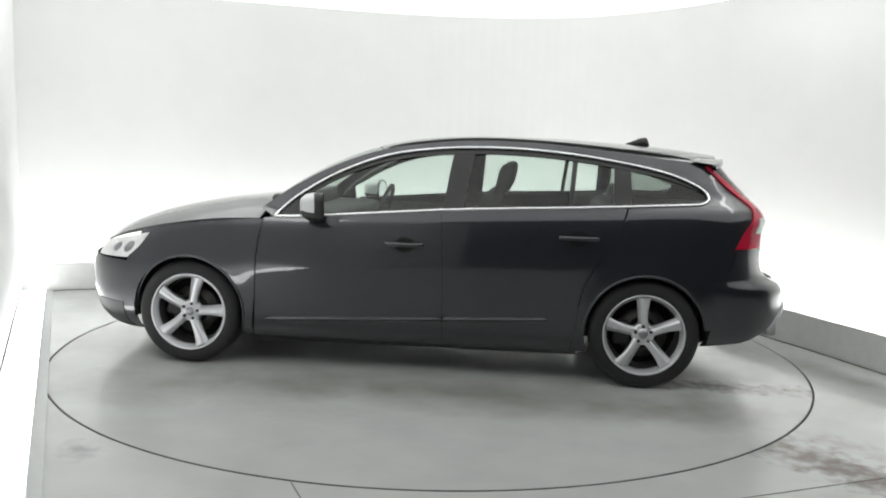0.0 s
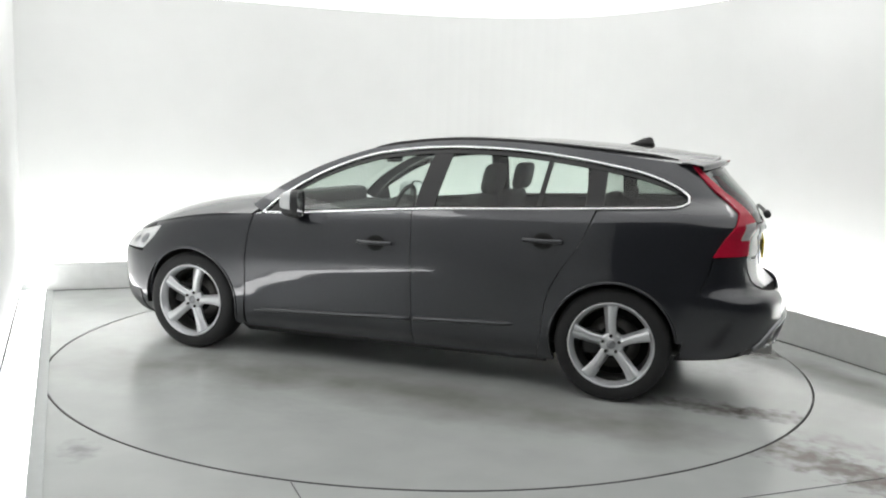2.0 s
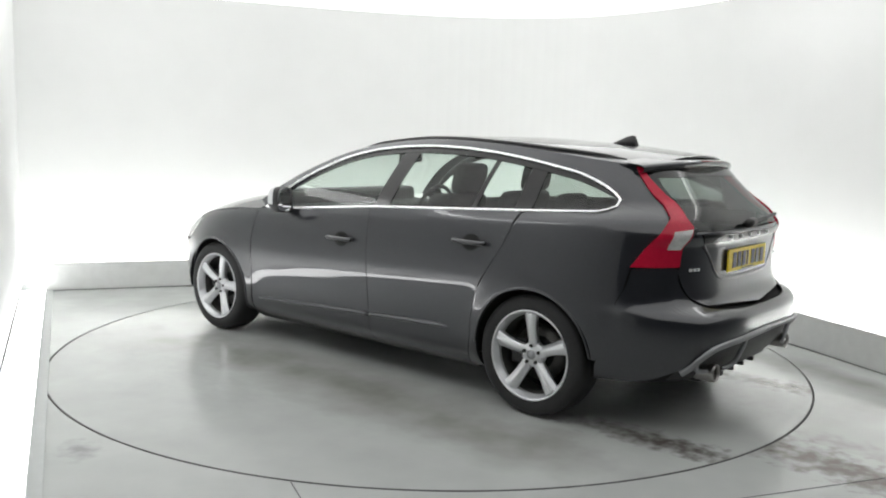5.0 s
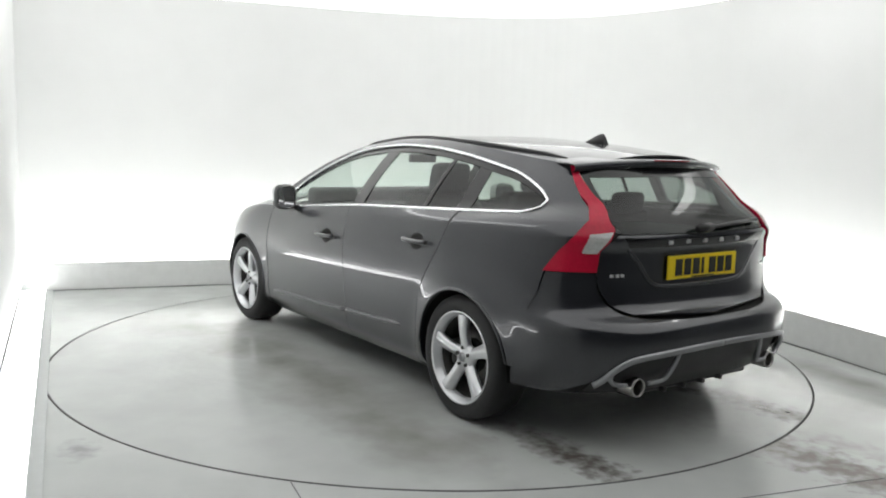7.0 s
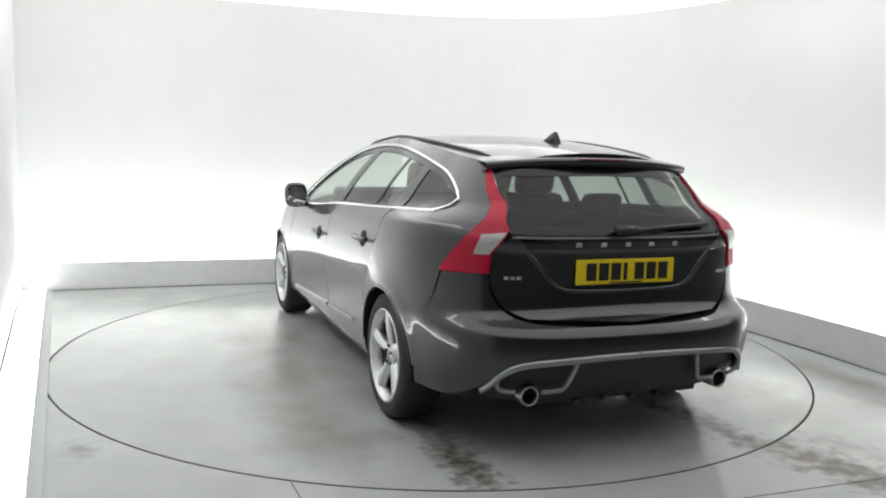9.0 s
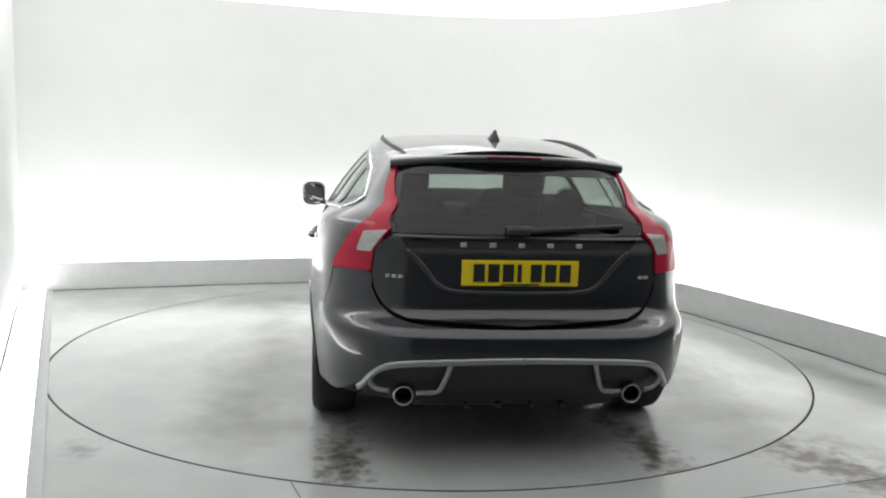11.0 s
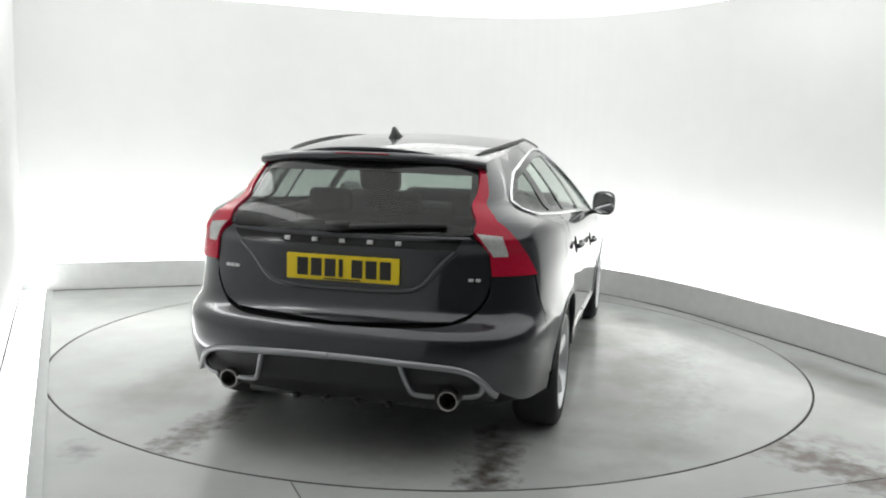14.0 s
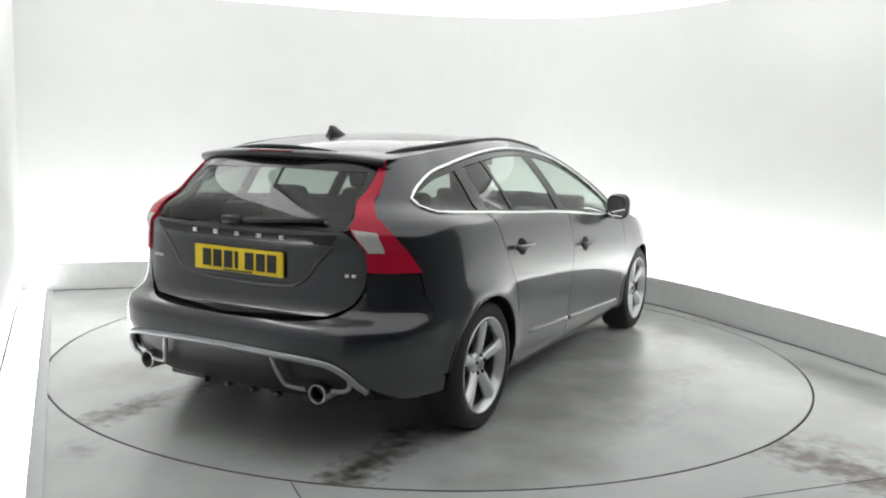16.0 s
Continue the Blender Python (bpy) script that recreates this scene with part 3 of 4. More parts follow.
        panel("window_frame", [(ax(x, win_z(WIN_TOP, x)), win_z(WIN_TOP, x) - 0.004) for x in xs], [(ax(x, win_z(WIN_TOP, x)), win_z(WIN_TOP, x) - max(w, 0.006)) for x, w in zip(xs, depth)], GLOSS_BLACK, car, n=60, m=4, out=-0.005, skirt=0.006, side=side, label="black window frame")
        panel("window_seal", [(ax(x, win_z(WIN_LOW, x)), win_z(WIN_LOW, x) + 0.004) for x in xs[2:-2]], [(ax(x, win_z(WIN_LOW, x)), win_z(WIN_LOW, x) + 0.018) for x in xs[2:-2]], GLOSS_BLACK, car, n=60, m=3, out=-0.005, skirt=0.006, side=side, label="black window seal")
        # arch liners
        for cx in (WHEEL_X, -WHEEL_X):
            bm = bmesh.new()
            pr = arc(cx, ARCH_R + 0.012, -8, 188, 30)
            rows = [[(x, y, z) for x, z in pr] for y in (0.905 if cx > 0 else 0.90, 0.55)]
            rows[0] = [(x, min(0.9, half_width(x, max(z, 0.2)) - 0.012), z) for x, z in pr]
            grid_patch(bm, rows, 0, side=side)
            c = bm.verts.new((cx, 0.55 * side, 0.3))
            back = [bm.verts.new((x, 0.55 * side, z)) for x, z in pr]
            for i in range(len(back) - 1):
                bm.faces.new((c, back[i], back[i + 1]))
            part("wheel_arch_liner", bm, UNDER, body)
            lip = []
            for x, z in (arc(cx, ARCH_R + 0.004, 200, 2, 40) if cx > 0 else arc(cx, ARCH_R + 0.004, 2, 172, 40)):
                q = skin(ax(x, z), z)
                lip.append((q.x, (q.y + 0.0005) * side, q.z))
            part("wheel_arch_lip", sweep(lip, circle_ring(0.0075, 8), up=(0, 1, 0)), PAINT, car)
        # roof bar
        rp = [skin(ax(x, z), z) for x, z in ((x, float(np.interp(-x, -e[:, 0], e[:, 1]))) for x in np.linspace(0.22, -1.66, 40))]
        bar_y = table((0.25, 0.52), (-0.1, 0.545), (-0.6, 0.55), (-1.2, 0.53), (-1.7, 0.47))
        path = []
        for k, q in enumerate(rp):
            y = min(q.y - 0.012, bar_y(q.x))
            z = q.z + max(roof_crown(q.x) - q.z, 0) * (1 - (y / q.y) ** 2.2)
            path.append((q.x, y * side, z - 0.004 + 0.009 * min(1, 5 * math.sin(math.pi * k / 39))))
        part("roof_bar", sweep(path, circle_ring(0.009, 8, 1.2)), BLACK, car, "slim black roof bar")

    def across(name, rows_left, crown_z, crown_x, mat, n=25, inset=0.0, skirt=0.01, parent=car, drop=0.0):
        """A sheet from the left edge line to the right one, bowed up and forward in the middle."""
        pts, nr = [], []
        for k, q in enumerate(rows_left):
            row = []
            for t in np.linspace(1, -1, n):
                b = 1 - abs(t) ** 2.2
                row.append(Vector((q.x + crown_x[k] * b, (q.y - inset) * t, q.z - drop + crown_z[k] * b)))
            pts.append(row)
            nr.append([Vector((0, 0, 1))] * n)
        bm = bmesh.new()
        grid_patch(bm, pts, skirt, nr)
        return part(name, bm, mat, parent)

    # roof
    rows = roof_edge_points(30, 0.235, -1.78)
    across("roof", rows, [max(roof_crown(q.x) - q.z, 0.0) for q in rows], [0.085 * (1 - k / 29) - 0.10 * max(0, (k - 22) / 7) for k in range(30)], PAINT)
    across("headliner", roof_edge_points(12, 0.20, -1.70), [0.02] * 12, [0.1] * 12, LINER, inset=0.03, drop=0.03, parent=body)
    # windscreen
    rows = roof_edge_points(14, 0.95, 0.25)
    across("windscreen", rows, [0.012 + 0.01 * k / 13 for k in range(14)], [0.09 - 0.01 * k / 13 for k in range(14)], SIDE_GLASS, inset=0.015)
    # bonnet
    xs = np.linspace(0.95, 2.18, 20)
    hood_z = table((0.9, 1.020), (1.05, 1.027), (1.295, 1.008), (1.575, 0.963), (1.819, 0.896), (2.067, 0.785), (2.2, 0.68), (2.28, 0.60))
    pts, nr = [], []
    for x in xs:
        zb = belt(x) - 0.004
        w = skin(ax(x, zb), zb).y - 0.02
        row = []
        for t in np.linspace(1, -1, 25):
            b = 1 - abs(t) ** 3
            row.append(Vector((x + 0.08 * b * max(0, (x - 1.5)), w * t, zb + (hood_z(x) - zb) * b)))
        pts.append(row)
        nr.append([Vector((0, 0, 1))] * 25)
    bm = bmesh.new()
    grid_patch(bm, pts, 0.015, nr)
    part("bonnet", bm, PAINT, car)
    # scuttle under the windscreen
    part("scuttle", box_bm(0.80, 0.965, -0.60, 0.60, 0.92, 1.055, 0.035), BLACK, car)
    # front bumper, both sides in one pressing
    bm = bmesh.new()
    for side in (1, -1):
        A = [(ax(1.70, 0.17), 0.17), (X_FRONT + math.pi / 2, 0.17)]
        panel("", [(ax(1.72, 0.17), 0.17), (ax(1.76, 0.36), 0.36), (ax(1.80, 0.55), 0.55), (ax(1.80, 0.62), 0.62)], [(X_FRONT + math.pi / 2, z) for z in (0.17, 0.36, 0.55, 0.64)], None, None, n=14, m=22, side=side, bm=bm, skirt=0.0)
    part("front_bumper", bm, PAINT, car)
    lamps = []
    for side in (1, -1):
        panel("lower_intake", [(ax(1.82, 0.175), 0.175), (X_FRONT + 1.55, 0.175)], [(ax(1.86, 0.345), 0.345), (X_FRONT + 1.55, 0.345)], BLACK, car, n=20, m=8, out=0.004, side=side, label="black lower intake")
        lamps.append(panel("headlamp", flankpts((1.665, 0.80), (1.72, 0.72), (1.81, 0.64)), [(ax(2.02, 0.72), 0.72), (ax(2.06, 0.68), 0.68), (ax(2.08, 0.63), 0.63)], HEAD_LENS, car, n=10, m=12, out=0.004, side=side, label="clear headlamp"))
    make_front_lamps(car, lamps)


def flip(q):
    return Vector((q[0], -q[1], q[2]))


def coons(name, top, low, first, last, bm, n=50, m=22, skirt=0.012):
    """A panel of the skin inside four border lines (in a, z)."""
    T, L, F, E = resample(smooth_path(top, 200), n), resample(smooth_path(low, 200), n), resample(smooth_path(first, 200), m), resample(smooth_path(last, 200), m)
    pts, nrm = [], []
    for j in range(m):
        v = j / (m - 1)
        row, w = [], []
        for i in range(n):
            u = i / (n - 1)
            q = (1 - v) * T[i] + v * L[i] + (1 - u) * F[j] + u * E[j] - ((1 - u) * (1 - v) * T[0] + u * (1 - v) * T[-1] + (1 - u) * v * L[0] + u * v * L[-1])
            row.append(skin(*q))
            w.append(normal_at(*q))
        pts.append(row + [flip(q) for q in row[-2::-1]])
        nrm.append(w + [flip(q) for q in w[-2::-1]])
    grid_patch(bm, pts, skirt, nrm)


def make_tail(car):
    mid = X_REAR - math.pi / 2
    # bumper: two halves welded in the middle
    bm = bmesh.new()
    top = [(ax(-1.900, 0.834), 0.834)] + tailpts((0.662, 0.838), (0.648, 0.77), (0.605, 0.692), (0.52, 0.642), (0.30, 0.622)) + [(mid, 0.617)]
    low = [(ax(-1.757, 0.285), 0.285)] + [(ax(-1.95, 0.282), 0.282)] + tailpts((0.745, 0.325), (0.655, 0.40), (0.585, 0.462), (0.32, 0.486)) + [(mid, 0.490)]
    first = flankpts((-1.90, 0.834), (-1.873, 0.72), (-1.833, 0.55), (-1.768, 0.365), (-1.757, 0.285))
    last = [(mid, z) for z in (0.617, 0.585, 0.555, 0.52, 0.490)]
    coons("", top, low, first, last, bm)
    bumper = part("rear_bumper", bm, PAINT, car)
    for side in (1, -1):
        # silver blade of the diffuser
        pts = tailpts((0.700, 0.338), (0.675, 0.366), (0.645, 0.412), (0.59, 0.456), (0.50, 0.476), (0.33, 0.486), (0.15, 0.491)) + [(mid, 0.492)]
        path = []
        for a, z in smooth_path(pts, 40):
            q = skin(a, z) + normal_at(a, z) * 0.004
            path.append((q.x, q.y * side, q.z))
        part("silver_blade", sweep(path, [(-0.010, -0.012), (0.010, -0.014), (0.010, 0.012), (-0.010, 0.014)], up=(0.0, 0, 1)), SATIN, bumper, "satin silver diffuser blade")
        for pts in (tailpts((0.315, 0.480), (0.335, 0.41), (0.36, 0.352), (0.40, 0.342), (0.455, 0.340)), tailpts((0.568, 0.342), (0.62, 0.346), (0.645, 0.365), (0.65, 0.40))):
            path = []
            for a, z in smooth_path(pts, 16):
                q = skin(a, z) + normal_at(a, z) * 0.004
                path.append((q.x, q.y * side, q.z))
            part("silver_blade", sweep(path, circle_ring(0.012, 6), up=(1, 0, 0)), SATIN, bumper, "satin silver diffuser blade")
    # black diffuser
    bm = bmesh.new()
    for side in (1, -1):
        panel("", tailpts((0.70, 0.34), (0.62, 0.43), (0.50, 0.465), (0.3, 0.478)) + [(mid, 0.482)], tailpts((0.70, 0.27), (0.55, 0.26), (0.4, 0.255), (0.2, 0.25)) + [(mid, 0.25)], None, None, n=36, m=10, side=side, bm=bm, out=-0.03, skirt=0.02)
    part("diffuser", bm, BLACK, bumper, "black ribbed rear diffuser")
    for y in (-0.22, -0.075, 0.075, 0.22):
        part("diffuser_fin", box_bm(-2.15, -1.98, y - 0.012, y + 0.012, 0.238, 0.262, 0.004), BLACK, bumper)
    part("diffuser_lip", box_bm(-2.125, -1.80, -0.46, 0.46, 0.243, 0.300, 0.012), BLACK, bumper)
    for side in (1, -1):
        bm = bmesh.new()
        ring = lambda r, x: [bm.verts.new((x, 0.51 * side + r * math.cos(2 * math.pi * k / 28), 0.322 + r * math.sin(2 * math.pi * k / 28))) for k in range(28)]
        loops = [ring(0.045, -2.13), ring(0.045, -2.222), ring(0.043, -2.232), ring(0.038, -2.232), ring(0.036, -2.222), ring(0.036, -2.05)]
        for a, b in zip(loops, loops[1:]):
            for k in range(28):
                bm.faces.new((a[k], a[(k + 1) % 28], b[(k + 1) % 28], b[k]))
        ex = part("exhaust_tip", bm, STEEL, car, "round chrome exhaust tip")
        bm = bmesh.new()
        bmesh.ops.create_circle(bm, cap_ends=True, segments=24, radius=0.036, matrix=Matrix.Translation((-2.15, 0.51 * side, 0.322)) @ Matrix.Rotation(math.pi / 2, 4, "Y"))
        part("exhaust_bore", bm, UNDER, ex)
    # inner tail wall
    bm = bmesh.new()
    for side in (1, -1):
        panel("", [(ax(-1.725, 0.24), 0.24), (mid, 0.27)], [(ax(-1.72, 1.0), 1.0), (mid, 1.0)], None, None, n=30, m=14, side=side, bm=bm, out=-0.035, skirt=0)
    part("inner_tail", bm, UNDER, car)
    # tailgate skin under the glass
    bm = bmesh.new()
    edge = tailpts((0.553, 1.012), (0.600, 0.980), (0.642, 0.935), (0.648, 0.845), (0.632, 0.76), (0.585, 0.69), (0.50, 0.650))
    centre = [(mid, z) for z in (1.006, 0.98, 0.90, 0.84, 0.76, 0.69, 0.628)]
    panel("", edge, centre, None, None, n=40, m=30, bm=bm, skirt=0.012, whole=True)
    gate = part("tailgate", bm, PAINT, car)
    # dark band under the glass, and the glass
    bm = bmesh.new()
    edge = tailpts((0.518, 1.305), (0.535, 1.20), (0.560, 1.06), (0.565, 1.018))
    centre = [(mid, z) for z in (1.318, 1.20, 1.06, 1.012)]
    panel("", edge, centre, None, None, n=16, m=18, bm=bm, skirt=0.0, whole=True)
    part("rear_window", bm, REAR_GLASS, gate, "tinted rear window")
    # black border baked on the glass
    bm = bmesh.new()
    panel("", tailpts((0.519, 1.303), (0.527, 1.262)), [(mid, 1.318), (mid, 1.272)], None, None, n=5, m=18, bm=bm, out=0.002, skirt=0.001, whole=True)
    part("glass_border", bm, GLOSS_BLACK, gate, "black border along the top of the glass")
    for side in (1, -1):
        bm = bmesh.new()
        panel("", tailpts((0.526, 1.263), (0.545, 1.14), (0.563, 1.02)), tailpts((0.502, 1.263), (0.522, 1.14), (0.540, 1.02)), None, None, n=12, m=4, side=side, bm=bm, out=0.002, skirt=0.001)
        part("glass_border", bm, GLOSS_BLACK, gate, "black border along the side of the glass")
    bm = bmesh.new()
    for side in (1, -1):
        panel("", tailpts((0.53, 1.000), (0.3, 0.990)) + [(mid, 0.988)], tailpts((0.50, 0.955), (0.3, 0.952)) + [(mid, 0.950)], None, None, n=24, m=5, side=side, bm=bm, out=0.004, skirt=0.004)
    part("tailgate_grip", bm, GLOSS_BLACK, gate, "gloss black grip strip")
    # spoiler lip over the glass
    bm = bmesh.new()
    rows = []
    for t in np.linspace(1, -1, 31):
        y = 0.560 * t
        b = 1 - abs(t) ** 2.4
        x0 = -1.66 - 0.10 * b
        x1 = -1.80 - 0.125 * b
        z = 1.312 + 0.032 * b
        rows.append([Vector((x0, y, z + 0.030)), Vector(((x0 + x1) / 2, y, z + 0.021)), Vector((x1 + 0.012, y, z + 0.013)), Vector((x1, y, z + 0.008)), Vector((x1 - 0.004, y, z)), Vector((x1 - 0.002, y, z - 0.016)), Vector((x1 + 0.012, y, z - 0.026)), Vector((x0 - 0.01, y, z - 0.030))])
    rows = [list(r) for r in rows]
    grid_patch(bm, rows, 0)
    sp = part("spoiler", bm, PAINT, car)
    part("brake_light", box_bm(-1.932, -1.912, -0.13, 0.13, 1.346, 1.354, 0.003), DARK_RED, sp, "red high-level brake light")
    # lamps
    for side in (1, -1):
        outer = flankpts((-1.745, 1.312), (-1.877, 1.175), (-1.95, 1.12), (-2.006, 1.072), (-1.983, 0.985), (-1.928, 0.905), (-1.890, 0.840))
        inner = tailpts((0.518, 1.308), (0.540, 1.175), (0.553, 1.10), (0.566, 1.035), (0.605, 0.985), (0.638, 0.940), (0.650, 0.843))
        lamp = panel("tail_lamp", outer, inner, RED_LENS, car, n=44, m=14, out=0.010, skirt=0.03, side=side, label="tall red tail lamp", curved=False)
        bm = bmesh.new()
        panel("", tailpts((0.582, 1.020), (0.606, 0.995), (0.632, 0.962), (0.650, 0.928)), tailpts((0.680, 1.010), (0.692, 0.985), (0.702, 0.957), (0.706, 0.928)), None, None, n=12, m=8, side=side, bm=bm, out=0.013, skirt=0.006)
        part("reversing_lens", bm, CLEAR_LENS, lamp, "clear reversing lens")
    # number plate with the mark drawn as bars
    plate = part("number_plate", box_bm(-2.156, -2.146, -0.262, 0.262, 0.792, 0.906, 0.003), YELLOW, car, "yellow number plate with plain black bars", smooth=False)
    part("plate_bar", box_bm(-2.158, -2.155, -0.085, 0.085, 0.7955, 0.802), INK, plate, smooth=False)
    for y, w in ((0.185, 0.05), (0.12, 0.05), (0.055, 0.05), (0.005, 0.018), (-0.07, 0.05), (-0.135, 0.05), (-0.20, 0.05)):
        part("plate_bar", box_bm(-2.159, -2.155, y - w / 2, y + w / 2, 0.810, 0.889), INK, plate, smooth=False)


def make_cabin(car):
    def cushion(bm, x0, x1, y0, y1, z0, z1, lean=0.0, bevel=0.05):
        n = len(bm.verts)
        box_bm(x0, x1, y0, y1, z0, z1, bevel, bm=bm)
        bm.verts.ensure_lookup_table()
        for v in bm.verts[n:]:
            v.co.x -= (v.co.z - z0) * lean
        return bm
    for y in (0.37, -0.37):
        seat = part("front_seat", cushion(bmesh.new(), -0.32, 0.20, y - 0.25, y + 0.25, 0.42, 0.58), SEAT, car, "dark upholstered front seat")
        part("backrest", cushion(bmesh.new(), -0.36, -0.22, y - 0.25, y + 0.25, 0.52, 1.10, 0.28, 0.06), SEAT, seat)
        part("headrest", cushion(bmesh.new(), -0.56, -0.46, y - 0.135, y + 0.135, 1.10, 1.29, 0.20, 0.045), SEAT, seat)
    bench = part("rear_seat", cushion(bmesh.new(), -1.10, -0.60, -0.66, 0.66, 0.42, 0.60), SEAT, car, "dark upholstered rear bench")
    part("backrest", cushion(bmesh.new(), -1.14, -1.00, -0.64, 0.64, 0.55, 1.04, 0.30, 0.05), SEAT, bench)
    for y, h in ((0.40, 1.15), (0.0, 1.10), (-0.40, 1.15)):
        part("headrest", cushion(bmesh.new(), -1.32, -1.235, y - 0.12, y + 0.12, 1.02, h, 0.15, 0.035), SEAT, bench)
    part("load_cover", box_bm(-2.02, -1.28, -0.58, 0.58, 0.955, 0.97, 0.006), CABIN, car, "dark load cover behind the rear bench")
    part("dashboard", cushion(bmesh.new(), 0.52, 0.98, -0.74, 0.74, 0.62, 0.955, 0.1, 0.06), CABIN, car)
    part("cabin_floor", box_bm(-1.95, 1.0, -0.72, 0.72, 0.26, 0.32), CABIN, car)
    # steering wheel on the offside
    bm = bmesh.new()
    ring = [Vector((0.40 - 0.30 * 0.185 * math.sin(t) + 0.0, -0.37 + 0.185 * math.cos(t), 0.905 + 0.176 * math.sin(t))) for t in np.linspace(0, 2 * math.pi, 36, endpoint=False)]
    sweep([(q.x, q.y, q.z) for q in ring], circle_ring(0.016, 8), closed=True, up=(1, 0, 0.3), bm=bm)
    sw = part("steering_wheel", bm, CABIN, car, "black steering wheel")
    part("wheel_boss", box_bm(0.385, 0.46, -0.54, -0.20, 0.87, 0.93, 0.02), CABIN, sw)
    part("inside_mirror", cushion(bmesh.new(), 0.30, 0.335, -0.115, 0.115, 1.265, 1.325, 0.1, 0.014), CABIN, car, "dark inside mirror")
    for side in (1, -1):
        bm = bmesh.new()
        panel("", [(ax(-1.70, 1.04), 1.04), (ax(-1.76, 1.30), 1.30)], tailpts((0.60, 1.04), (0.53, 1.30)), None, None, n=10, m=8, side=side, bm=bm, out=-0.03, skirt=0.01)
        part("tail_pillar_lining", bm, CABIN, car)
        # door linings close the flanks from inside
        part("door_lining", box_bm(-1.0, 0.9, side * 0.80 - 0.02, side * 0.80 + 0.02, 0.25, 0.935, 0.01), CABIN, car)
        part("quarter_lining", box_bm(-1.95, -1.02, side * 0.64 - 0.02, side * 0.64 + 0.02, 0.3, 1.05, 0.01), CABIN, car)


def make_fittings(car):
    mid = X_REAR - math.pi / 2
    for side in (1, -1):
        # door mirror: shell, glass, arm
        bm = bmesh.new()
        sec = []
        for x, k in ((0.665, 0.30), (0.655, 0.62), (0.625, 0.88), (0.575, 1.0), (0.535, 1.0), (0.522, 0.95)):
            sec.append([bm.verts.new((x + 0.03 * math.cos(t) * k * -1.0 * 0.6, side * (0.968 + k * 0.080 * math.copysign(abs(math.cos(t)) ** 0.6, math.cos(t))), 1.020 + k * 0.084 * math.copysign(abs(math.sin(t)) ** 0.65, math.sin(t)) - 0.008)) for t in np.linspace(0, 2 * math.pi, 28, endpoint=False)])
        for a, b in zip(sec, sec[1:]):
            for k in range(28):
                bm.faces.new((a[k], a[(k + 1) % 28], b[(k + 1) % 28], b[k]))
        bm.faces.new(sec[0])
        shell = bm.copy()
        is_cap = lambda f: f.calc_center_median().x > 0.558 and f.calc_center_median().z > 0.99
        bmesh.ops.delete(shell, geom=[f for f in shell.faces if not is_cap(f)], context="FACES")
        bmesh.ops.delete(bm, geom=[f for f in bm.faces if is_cap(f)], context="FACES")
        mirror = part("door_mirror", bm, BLACK, car, "black door mirror with a silver cap")
        part("mirror_cap", shell, MIRROR_CAP, mirror, "silver mirror cap")
        bm = bmesh.new()
        f = [bm.verts.new((0.527 - 0.018 * math.cos(t), side * (0.968 + 0.070 * math.copysign(abs(math.cos(t)) ** 0.6, math.cos(t))), 1.012 + 0.073 * math.copysign(abs(math.sin(t)) ** 0.65, math.sin(t)))) for t in np.linspace(0, 2 * math.pi, 28, endpoint=False)]
        bm.faces.new(f)
        part("mirror_glass", bm, MIRROR, mirror, "silvered mirror glass", smooth=False)
        part("mirror_arm", sweep([(0.60, side * 0.84, 0.935), (0.60, side * 0.89, 0.945), (0.60, side * 0.935, 0.962)], circle_ring(0.026, 10, 0.7)), BLACK, mirror)
        # sail panel at the window's front tip
        panel("mirror_sail", [(0.835, 0.945), (0.715, 0.952)], [(0.83, 0.957), (0.715, 1.055)], GLOSS_BLACK, car, n=6, m=6, out=-0.004, skirt=0.004, side=side)
    # shark-fin aerial
    bm = bmesh.new()
    sec = []
    for x, h, w in ((-1.315, 0.006, 0.012), (-1.35, 0.022, 0.026), (-1.40, 0.048, 0.030), (-1.435, 0.060, 0.026), (-1.455, 0.058, 0.020), (-1.468, 0.030, 0.024), (-1.475, 0.004, 0.018)):
        z0 = roof_crown(x) - 0.004
        sec.append([bm.verts.new((x, w, z0)), bm.verts.new((x, w * 0.55, z0 + h * 0.6)), bm.verts.new((x, w * 0.15, z0 + h)), bm.verts.new((x, -w * 0.15, z0 + h)), bm.verts.new((x, -w * 0.55, z0 + h * 0.6)), bm.verts.new((x, -w, z0))])
    for a, b in zip(sec, sec[1:]):
        for k in range(6):
            bm.faces.new((a[k], a[(k + 1) % 6], b[(k + 1) % 6], b[k]))
    part("roof_aerial", bm, BLACK, car, "dark shark-fin aerial")
    # rear wiper
    p = lambda y, z, o: (lambda q, w: Vector((q.x + w.x * o, y, q.z + w.z * o)))(skin(ay(abs(y), z), z), normal_at(ay(abs(y), z), z))
    wip = part("rear_wiper", sweep([p(y, z, 0.022) for y, z in ((0.05, 1.018), (-0.06, 1.024), (-0.22, 1.036), (-0.46, 1.046))], circle_ring(0.012, 8, 0.9)), BLACK, car, "black rear wiper")
    part("wiper_pivot", sweep([p(0.07, 1.017, 0.03), p(-0.03, 1.022, 0.03)], circle_ring(0.022, 10)), BLACK, wip)
    # badge marks as plain bright shapes
    for y in (0.257, 0.128, 0.0, -0.128, -0.257):
        part("badge_mark", box_bm(-2.163, -2.154, y - 0.014, y + 0.014, 0.963, 0.982, 0.003), BADGE, car, "small bright badge mark")
